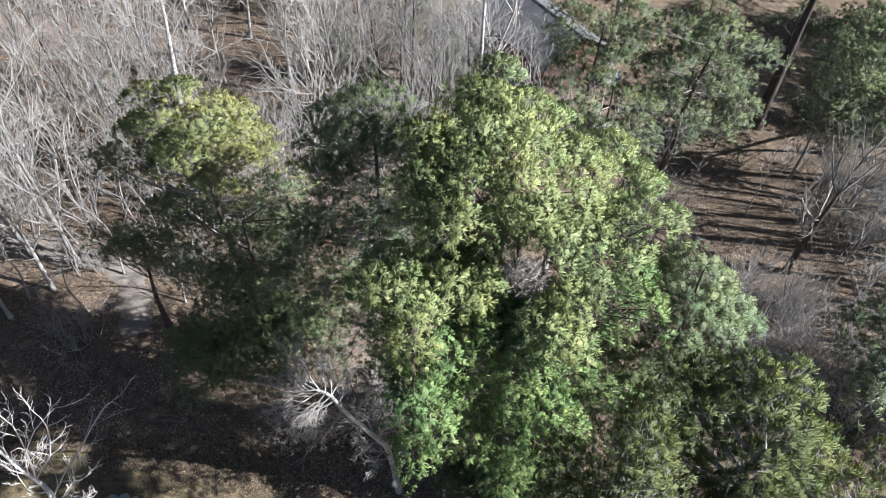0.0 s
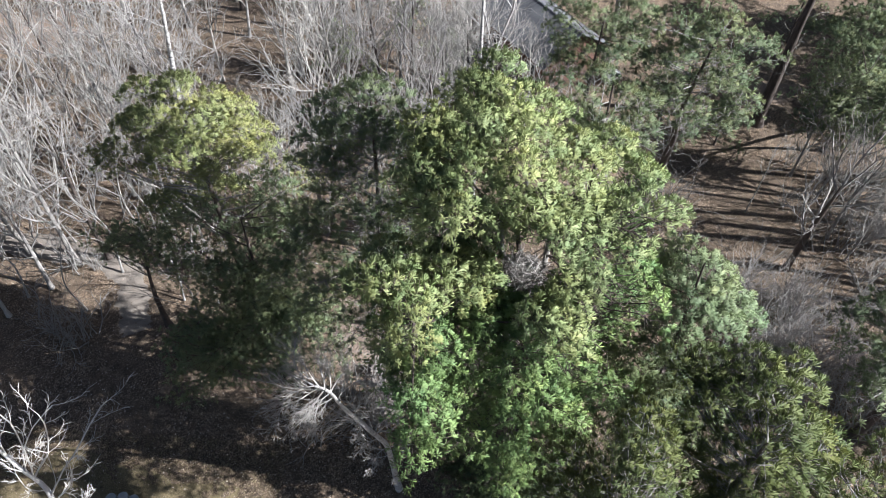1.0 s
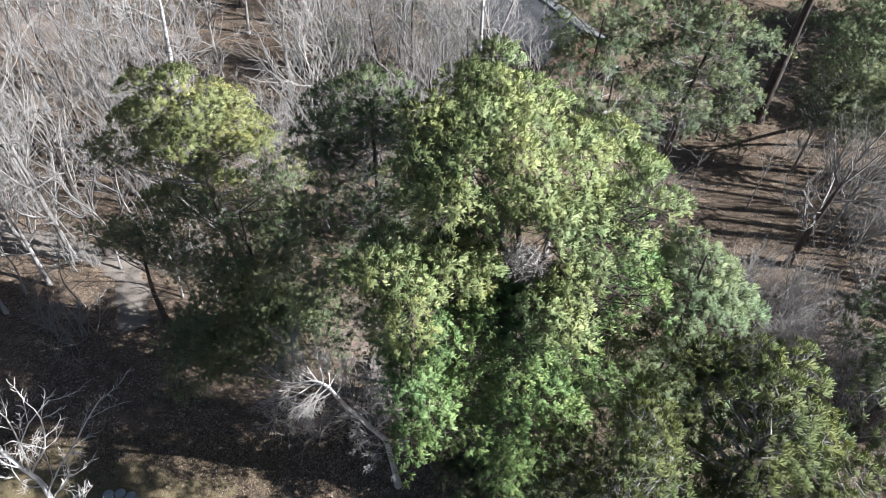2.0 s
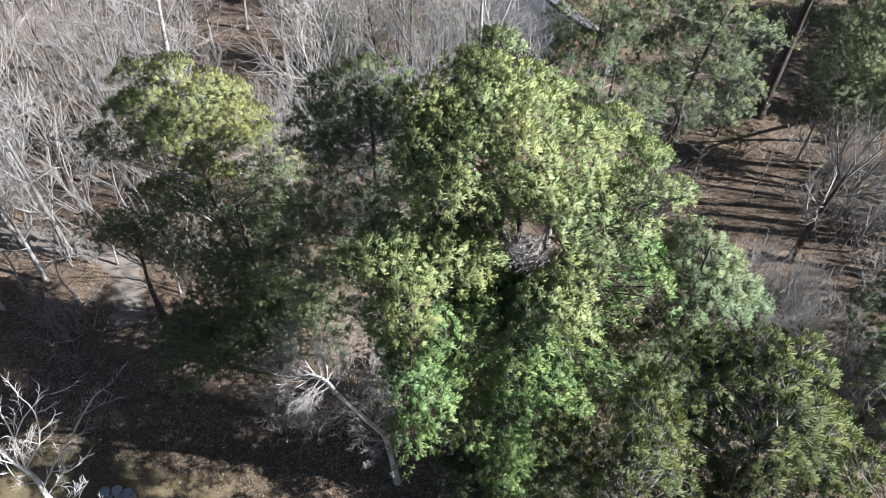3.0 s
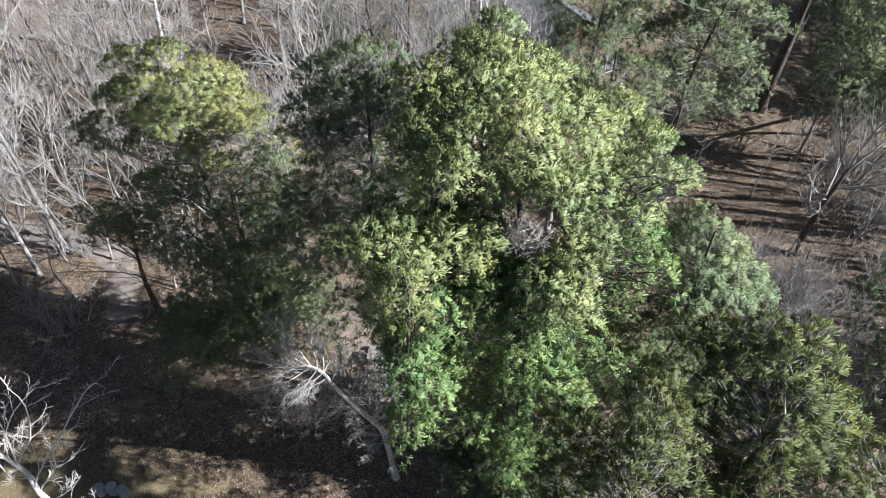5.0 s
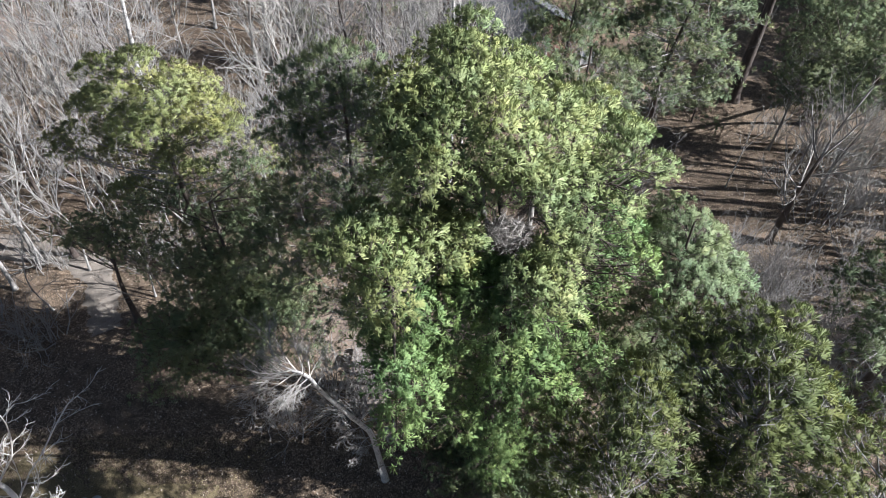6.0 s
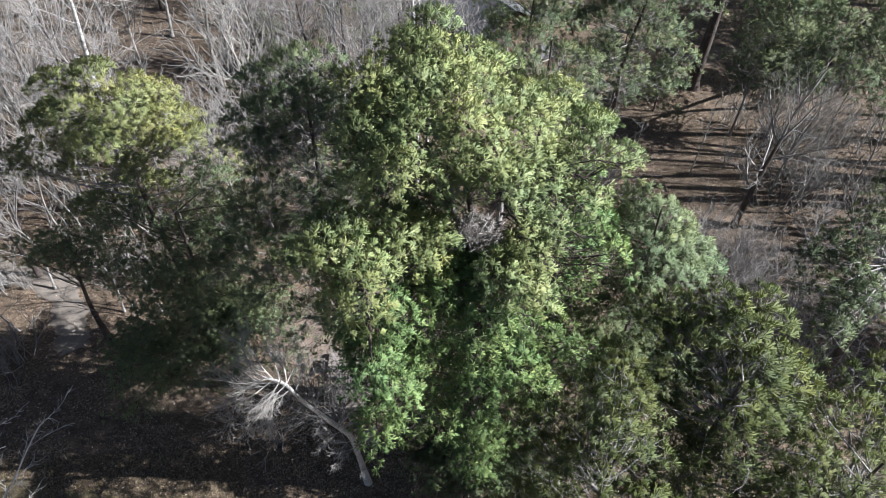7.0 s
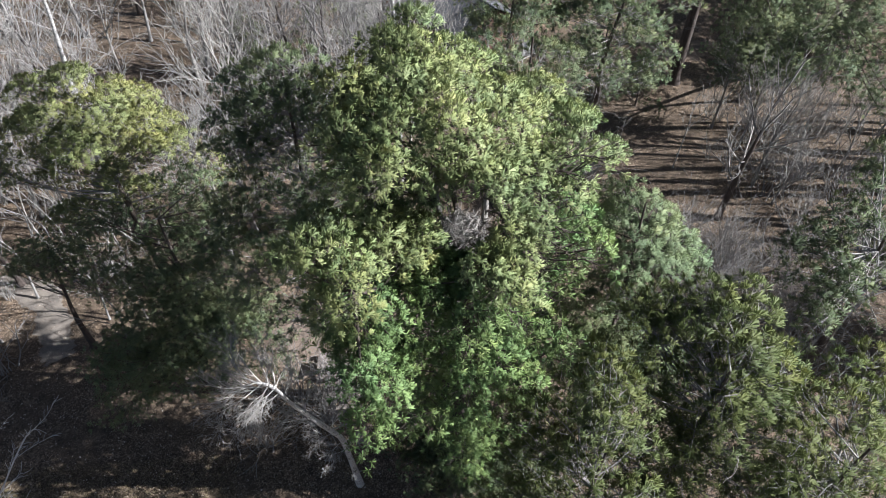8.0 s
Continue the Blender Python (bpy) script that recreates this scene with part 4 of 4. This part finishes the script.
pine("pine_tree", "tall straight pine with a stout sunlit brown trunk", [(22.2, 45.3, -0.1), (22.2, 45.0, 9), (22.3, 44.6, 19)], 0.48,
     [(20.6, 43.5, 15.5, 1.2), (23.8, 44.2, 15.8, 1.3), (22.0, 43.0, 17.2, 1.3), (23.6, 46.0, 17.5, 1.2), (21.4, 46.0, 18.2, 1.2), (22.5, 44.6, 19.2, 1.2)],
     FAR_STYLE, NEEDLE_OLIVE, 36, BARK_LIMB, 10)

def young_boughs(rng, x, y, height, wide, n):
    """Boughs in whorls round a straight young stem, wide below and narrow above."""
    rows = []
    for i in range(n):
        t = (i + 0.5) / n
        a, reach = i * 2.4 + rng.random(), wide * (1 - 0.85 * t) * (0.6 + 0.4 * rng.random())
        rows.append((x + math.cos(a) * reach, y + math.sin(a) * reach, 0.8 + t * (height - 0.8), 0.75 - 0.25 * t))
    return rows


young_rng = random.Random(19)
for k, (x, y, height) in enumerate(((14.5, 44, 6), (17.5, 49, 6.5), (18.5, 42.5, 4), (26.5, 46.5, 8), (29.5, 49.5, 8.5), (33.5, 44.5, 8), (27.5, 57, 8), (12.5, 54, 6), (36.5, 47, 8), (31, 54, 9), (35.5, 52, 9), (20, 57, 7), (29.5, 45, 7), (-3, 40, 5), (-7, 43, 5), (-1.5, 46, 6), (-10, 47, 6), (-5, 51, 7))):
    tagged(pine("hemlock_tree", "low dark young hemlock in the shade of pines", [(x, y, -0.1), (x, y, height * 0.5), (x, y, height)], 0.08,
         young_boughs(young_rng, x, y, height, 2.3, 13), YOUNG_STYLE, NEEDLE_DARK, 200 + k), group="young hemlocks")

# out-of-view pines, added to throw shade across the wood's right and far sides
edge_rng = random.Random(23)
edge_crown = []
for i in range(26):
    z = edge_rng.uniform(6.5, 19)
    a, reach = i * 2.4, (1.0 + 3.0 * (19.5 - z) / 13) * edge_rng.uniform(0.5, 1.0)
    edge_crown.append((math.cos(a) * reach, math.sin(a) * reach, z, edge_rng.uniform(1.5, 1.9)))
shade_pine = tagged(pine("pine_tree", "tall dense unseen pine added to shade the wood's edge", [(0, 0, -0.1), (0.1, 0, 9), (0, 0.1, 19.5)], 0.34, edge_crown, EDGE_STYLE, NEEDLE_DARK, 260), group="edge pines")
for x, y, turn in ((47, 50, 40), (44.5, 56.5, 100), (52, 57, 280), (22, 66, 70), (34, 67, 130), (37, 17.5, 10)):
    copy_thing(shade_pine, pose(x, y, -0.1, 0, 0, turn))
shade_pine.matrix_basis = pose(45, 46, -0.1)

# ---------------------------------------------------------------- the named bare trees
TWIGGY = dict(steps=4, jitter=0.17, up=0.09, kids=1.5, angle=0.72, ratio=0.52, thin=0.6, levels=2, least=0.015)
FINE = dict(steps=4, jitter=0.17, up=0.02, kids=1.9, angle=0.58, ratio=0.5, thin=0.6, levels=3, least=0.0055)
bare_tree("birch_tree", "white birch with a bowed trunk and fanned bare twigs",
          [(-2.16, 14.54, -0.1), (-2.43, 14.49, 3.5), (-2.53, 14.36, 5.0), (-2.78, 14.17, 6.0), (-3.1, 13.98, 7.0), (-3.5, 13.77, 8.3), (-3.8, 13.48, 9.5), (-4.04, 13.31, 10.5), (-4.14, 13.15, 11.3), (-4.37, 12.96, 12.0), (-4.61, 12.81, 12.4)], 0.14,
          [(1.0, (-0.9, 0.3, 0.25), 1.48, 0.036), (1.0, (-0.9, -0.15, -0.1), 1.48, 0.032), (0.97, (-0.75, 0.55, 0.45), 1.40, 0.031), (0.97, (-0.8, -0.45, -0.3), 1.40, 0.031), (0.94, (-0.3, 0.7, 0.6), 1.17, 0.026),
           (0.92, (-0.9, -0.2, 0.3), 1.48, 0.032), (0.9, (-0.85, -0.4, -0.4), 1.48, 0.032), (0.88, (-0.1, 0.7, 0.7), 1.25, 0.026), (0.86, (0.35, 0.7, 0.6), 1.09, 0.023), (0.84, (-0.9, -0.35, -0.1), 1.40, 0.026),
           (0.78, (-0.9, -0.45, -0.25), 1.25, 0.025), (0.76, (0.25, 0.75, 0.6), 1.09, 0.023), (0.56, (0.45, 0.7, 0.5), 0.60, 0.017), (0.4, (0.75, 0.6, 0.4), 0.90, 0.021), (0.48, (-0.1, -0.7, -0.5), 0.60, 0.013),
           (0.3, (-0.9, -0.2, -0.2), 1.02, 0.018), (0.2, (-0.9, -0.3, -0.1), 1.02, 0.018), (0.22, (0.9, 0.3, 0.1), 0.78, 0.015), (0.12, (-0.7, -0.4, 0.1), 0.78, 0.015), (0.15, (0.7, 0.5, 0.3), 0.78, 0.015), (0.1, (0.2, -0.6, 0.3), 0.72, 0.013)],
          BARK_BIRCH, 41, FINE, BARK_WHITE, twig_mat=BARK_PALE)
bare_tree("poplar_tree", "pale leafless tree with white forking limbs",
          [(-14.8, 10.4, -0.1), (-15.6, 10.8, 2.2), (-16.3, 11.05, 4.0), (-16.55, 11.4, 5.2), (-17.1, 11.6, 6.2), (-17.8, 11.9, 7.5), (-18.6, 12.1, 9.0)], 0.16,
          [(0.42, (1.9, 1.3, 5.7), 5.2, 0.052), (0.36, (2.6, 0.8, 4.6), 4.2, 0.044), (0.6, (2.1, 0.7, 5.1), 5.6, 0.052), (0.62, (0.6, 0.9, 5.0), 5.2, 0.050), (0.7, (0.9, 0.4, 4.5), 4.6, 0.046), (0.8, (-0.5, 1.2, 4.0), 4.2, 0.042),
           (0.9, (0.6, 0.2, 3.6), 3.8, 0.037), (0.34, (2.8, -0.4, 1.8), 3.0, 0.031), (0.3, (3.0, 1.2, 1.2), 3.2, 0.030), (0.5, (-1.5, -1.2, 2.4), 3.2, 0.035), (0.66, (-1.2, -1.5, 2.6), 3.2, 0.035), (1.0, (-0.8, 0.4, 1.2), 2.6, 0.042)],
          BARK_WHITE, 42, dict(steps=7, jitter=0.13, up=0.03, kids=1.25, angle=0.85, ratio=0.27, thin=0.45, levels=2, least=0.012))
bare_tree("birch_tree", "tall white birch with a straight trunk",
          [(-17.63, 34.3, -0.1), (-17.46, 34.3, 6.02), (-17.21, 34.3, 8.47), (-16.98, 34.3, 10.72), (-16.71, 34.3, 13.12), (-16.55, 34.3, 15.02)], 0.22, crown_limbs(np.random.default_rng(3), 9, 0.55, 3.6, 0.05, 0.8), BARK_BIRCH, 43, TWIGGY, BARK_PALE)
bare_tree("birch_tree", "pale twin-stemmed birch before the house",
          [(0.7, 34.2, -0.1), (0.7, 34.0, 8), (0.6, 33.7, 15), (0.7, 33.4, 19)], 0.15, [(0.35, (0.14, 0.05, 1), 11, 0.1)] + crown_limbs(np.random.default_rng(4), 9, 0.45, 3.2, 0.045, 0.8), BARK_BIRCH, 44, TWIGGY, BARK_PALE)
bare_tree("maple_tree", "stout leafless tree with dark forked limbs above shrubs",
          [(20.8, 30.6, -0.1), (20.75, 30.3, 4), (20.9, 30.1, 7.5)], 0.23,
          [(1.0, (0.3, 0.2, 0.9), 4.2, 0.09), (0.95, (-0.4, 0.1, 0.8), 3.6, 0.07), (0.8, (0.7, -0.2, 0.6), 3.6, 0.065), (0.7, (-0.6, -0.3, 0.7), 3.4, 0.06), (0.6, (0.3, 0.7, 0.6), 3.5, 0.08),
           (0.45, (-0.7, 0.2, 0.6), 3.4, 0.07), (0.9, (0.2, -0.6, 0.7), 3.8, 0.09)], BARK_PINE, 45, TWIGGY, BARK_GREY)
bare_tree("sapling", "thin leafless sapling alone on the leaf litter", [(19.3, 35.5, -0.1), (19.35, 35.4, 3), (19.3, 35.3, 6)], 0.05,
          crown_limbs(np.random.default_rng(6), 6, 0.4, 1.5, 0.02, 0.9), BARK_TAN, 46, dict(TWIGGY, levels=1))

# ---------------------------------------------------------------- the leafless wood
def tree_kind(label, height, thick, n, length, mat, seed, levels=2, twig_mat=None, top=0.3):
    rng = np.random.default_rng(seed)
    bowed = [(0, 0, -0.1), (*(rng.normal(size=2) * 0.25), height * 0.35), (*(rng.normal(size=2) * 0.5), height * 0.75)]
    t = bare_tree("bare_tree", label, bowed, thick, crown_limbs(rng, n, 0.3, length, thick * 0.45, 1.1), mat, seed, dict(TWIGGY, levels=levels), twig_mat, top=top)
    return tagged(t, group="trees of the leafless wood")


KINDS = [
    tree_kind("leafless grey tree with many fine upright twigs", 13.5, 0.15, 11, 4.6, BARK_GREY, 51, 2, BARK_TAN),
    tree_kind("leafless pale tree with slender forking limbs", 11.5, 0.12, 10, 4.2, BARK_TAN, 52, 2, BARK_TAN),
    tree_kind("leafless brownish tree with a tangled crown", 12.5, 0.17, 11, 4.4, BARK_PINE, 53, 2, BARK_GREY),
    tree_kind("slim leafless sapling with short side twigs", 8.5, 0.06, 8, 2.2, BARK_TAN, 54, 1),
    tree_kind("slim dark leafless sapling with short side twigs", 7.5, 0.055, 8, 2.0, BARK_GREY, 55, 1),
    tree_kind("tall slim leafless tree with a long clear stem", 21.0, 0.2, 4, 1.8, BARK_GREY, 56, 1, top=0.6),
]


def plant(kind, x, y, turn, size=1.0, first=set()):
    """Sets out a copy of a tree; the pattern itself takes the first place."""
    ob = KINDS[kind]
    m = Matrix.Translation((x, y, 0)) @ Matrix.Rotation(turn, 4, "Z") @ Matrix.Rotation(0.05 * math.sin(turn * 7), 4, "X")
    if kind in first:
        return copy_thing(ob, m @ Matrix.Scale(size, 4))
    first.add(kind)
    ob.matrix_basis = m
    return ob


def wood(count, x0, x1, y0, y1, kinds, seed, clear=(), gap=1.6, size=1.0):
    rng = random.Random(seed)
    placed = []
    tries = 0
    while len(placed) < count and tries < 4000:
        tries += 1
        x, y = rng.uniform(x0, x1), rng.uniform(y0, y1)
        if any((x - a) ** 2 + (y - b) ** 2 < r * r for a, b, r in clear) or any((x - a) ** 2 + (y - b) ** 2 < gap * gap for a, b in placed):
            continue
        placed.append((x, y))
        plant(rng.choice(kinds), x, y, rng.random() * 6.28, size * (0.8 + 0.4 * rng.random()))


wood(44, -40, 1, 31, 60, (0, 0, 1, 1, 2), 61, clear=((-38, 53, 6), (-16.9, 34.3, 1.5), (0.7, 34, 1.5)), gap=2.0)
wood(20, -34, -17, 23, 38, (0, 1, 1, 2), 62, clear=((-19.3, 24.2, 3.0),), gap=1.7)
wood(44, -32, -13, 22.5, 38, (3, 3, 4), 63, clear=((-19.3, 24.2, 2.0),), gap=1.0)
wood(8, -12, 0, 26, 34, (0, 1, 3, 3), 64, clear=((-10.4, 22.6, 3),), gap=2.0)
wood(16, 22.5, 34, 24, 40, (1, 0, 0), 65, gap=2.0, size=0.58)
wood(30, 33.5, 43, 23, 41, (5, 5, 5, 3), 66, gap=1.2)
wood(12, -11, 1, 37, 50, (0, 2, 1), 70, gap=1.8)
wood(6, -1, 14, 56, 68, (5, 2), 67, gap=3.0)
wood(5, 1.0, 5.5, 37, 44, (1, 3, 3, 0), 68, gap=1.4, size=0.85)

# ---------------------------------------------------------------- shrubs
SHRUBS = [
    shrub("shrub", "tangled leafless grey-brown shrub with arching stems", 12, 3.6, BARK_GREY, 71),
    shrub("shrub", "leafless grey shrub with fine dense twigs", 10, 2.6, BARK_GREY, 72),
    shrub("shrub", "leafless tan shrub with upright stems", 10, 2.4, BARK_TAN, 73, 0.3),
]


def thicket(count, x0, x1, y0, y1, kinds, seed, used=set()):
    rng = random.Random(seed)
    for _ in range(count):
        k = rng.choice(kinds)
        m = Matrix.Translation((rng.uniform(x0, x1), rng.uniform(y0, y1), -0.05)) @ Matrix.Rotation(rng.random() * 6.28, 4, "Z") @ Matrix.Scale(rng.uniform(0.7, 1.15), 4)
        if k in used:
            copy_thing(SHRUBS[k], m)
        else:
            used.add(k)
            SHRUBS[k].matrix_basis = m
        tagged(SHRUBS[k], group="undergrowth of the wood")


thicket(34, 15.0, 22.5, 19, 29, (0, 0, 1), 81)
thicket(14, 22, 30, 22, 34, (0, 1), 82)
thicket(20, 20, 33, 33, 44, (1, 2, 2), 83)
thicket(16, -32, -14, 27, 40, (1, 2), 84)
thicket(4, -25, -19, 20.5, 22.5, (1, 1, 2), 85)
thicket(7, -7.5, -3.5, 16.5, 19.5, (0, 1), 86)
thicket(8, 11, 14, 30, 36, (1, 0), 87)
thicket(14, -30, -2, 40, 56, (1, 2), 88)


# ---------------------------------------------------------------- picnic tables, drums, house
def box(bm, x, y, z, sx, sy, sz, turn=None):
    m = Matrix.Translation((x, y, z))
    if turn is not None:
        m = m @ turn
    geo = bmesh.ops.create_cube(bm, size=1, matrix=m @ Matrix.Diagonal((sx, sy, sz, 1)))
    return geo["verts"]


def plank(root, name, x, y, z, sx, sy, sz, turn=None):
    bm = bmesh.new()
    box(bm, x, y, z, sx, sy, sz, turn)
    bmesh.ops.bevel(bm, geom=bm.edges[:], offset=0.006, segments=1, affect="EDGES")
    return part(name, bm, TABLE_WOOD, root)


def picnic_table():
    root = new("picnic_table")
    for k in range(5):
        plank(root, "tabletop_plank", 0, -0.3 + 0.15 * k, 0.74, 1.85, 0.138, 0.04)
    for s in (-1, 1):
        for k in range(2):
            plank(root, "bench_plank", 0, s * (0.62 + 0.145 * k), 0.44, 1.85, 0.135, 0.04)
    for s in (-1, 1):
        plank(root, "crossbar", s * 0.62, 0, 0.39, 0.045, 1.5, 0.09)
        plank(root, "top_rail", s * 0.62, 0, 0.69, 0.045, 0.66, 0.06)
        for q in (-1, 1):
            plank(root, "leg", s * 0.58, q * 0.44, 0.36, 0.045, 0.1, 0.88, Matrix.Rotation(q * 0.52, 4, "X"))
    return tagged(root, "weathered wooden picnic table with two fixed benches", "table", "picnic tables")


table = picnic_table()
copy_thing(table, pose(-3.05, 19.15, 0, 0, 0, 4))
table.matrix_basis = pose(-3.4, 20.95, 0, 0, 0, -3)


def drum():
    root = new("steel_drum")
    rows = [(0.0, 0.235), (0.0, 0.245), (0.2, 0.245), (0.21, 0.255), (0.22, 0.245), (0.4, 0.245), (0.41, 0.255), (0.42, 0.245), (0.6, 0.245), (0.615, 0.255), (0.625, 0.245), (0.605, 0.23)]
    n = 24
    v = [(r * math.cos(2 * math.pi * i / n), r * math.sin(2 * math.pi * i / n), z) for z, r in rows for i in range(n)]
    f = [[k * n + i, k * n + (i + 1) % n, (k + 1) * n + (i + 1) % n, (k + 1) * n + i] for k in range(len(rows) - 1) for i in range(n)]
    mesh_object("body", v, f, DRUM, root)
    bm = bmesh.new()
    bmesh.ops.create_cone(bm, cap_ends=True, segments=24, radius1=0.233, radius2=0.225, depth=0.02, matrix=Matrix.Translation((0, 0, 0.606)))
    part("lid", bm, DRUM, root, "pale round steel lid")
    return tagged(root, "small pale grey steel drum standing on turf", "barrel", "drums on the grass")


first_drum = drum()
copy_thing(first_drum, pose(-15.3, 12.95, -0.03, 0, 0, 40))
copy_thing(first_drum, pose(-14.75, 12.85, -0.03, 0, 0, 80))
first_drum.matrix_basis = pose(-15.85, 12.88, -0.03, 3, 0, 10)


def house(corner, turn, length, width):
    """A low house: four walls, a gabled roof of shingle courses, a door and windows."""
    root = new("house")
    root.matrix_basis = Matrix.Translation(corner) @ Matrix.Rotation(radians(turn), 4, "Z")
    h, t, ridge = 2.7, 0.2, 4.5
    for nm, x, y, sx, sy in (("wall", length / 2, t / 2, length, t), ("wall", length / 2, width - t / 2, length, t),
                             ("wall", t / 2, width / 2, t, width - 2 * t), ("wall", length - t / 2, width / 2, t, width - 2 * t)):
        bm = bmesh.new()
        box(bm, x, y, h / 2, sx, sy, h)
        part(nm, bm, SIDING, root)
    for x in (t / 2, length - t / 2):
        v = [(x - t / 2, t, h), (x - t / 2, width - t, h), (x - t / 2, width / 2, ridge - 0.15), (x + t / 2, t, h), (x + t / 2, width - t, h), (x + t / 2, width / 2, ridge - 0.15)]
        mesh_object("gable", v, [[0, 1, 2], [3, 5, 4], [0, 3, 4, 1], [1, 4, 5, 2], [2, 5, 3, 0]], SIDING, root)
    slope = math.atan2(ridge - h, width / 2)
    run = math.hypot(ridge - h, width / 2) + 0.5
    for s in (0, 1):
        roof = None
        for k in range(14):
            bm = bmesh.new()
            d = run * (k + 0.5) / 14
            y = -0.45 * math.cos(slope) + d * math.cos(slope)
            z = h - 0.1 + d * math.sin(slope)
            a = Matrix.Rotation(slope + 0.03, 4, "X")
            box(bm, length / 2, y, z, length + 0.8, run / 14 * 1.12, 0.035, a)
            if s:
                bmesh.ops.transform(bm, matrix=Matrix.Translation((length, width, 0)) @ Matrix.Rotation(math.pi, 4, "Z"), verts=bm.verts)
            ob = part("roof" if roof is None else "shingle_course", bm, SHINGLE, roof or root)
            roof = roof or ob
    for x in (1.6, 6.2):
        bm = bmesh.new()
        box(bm, x, -0.01, 1.5, 1.1, 0.05, 1.0)
        w = part("window", bm, WHITE, root, "white window frame")
        bm = bmesh.new()
        box(bm, x, -0.04, 1.5, 0.95, 0.02, 0.85)
        part("pane", bm, DARKGLASS, w)
    return tagged(root, "low brown house with a grey shingled gable roof", "house")


house((5.7, 47.6, 0), 125.0, 9.5, 6.0).scale = (1, -1, 1)


# white box added for a small light rectangle of unknown nature beside the house
def storage_bin():
    root = new("storage_bin")
    bm = bmesh.new()
    box(bm, 0, 0, 0.38, 1.2, 0.75, 0.72)
    bmesh.ops.bevel(bm, geom=bm.edges[:], offset=0.04, segments=2, affect="EDGES")
    part("body", bm, WHITE, root)
    bm = bmesh.new()
    box(bm, 0, 0, 0.79, 1.28, 0.82, 0.09)
    bmesh.ops.bevel(bm, geom=bm.edges[:], offset=0.03, segments=2, affect="EDGES")
    part("lid", bm, WHITE, root)
    root.matrix_basis = pose(11.5, 49.9, -0.05, 0, 0, 20)
    return tagged(root, "white lidded box in place of an unidentified light shape", "bin")


storage_bin()
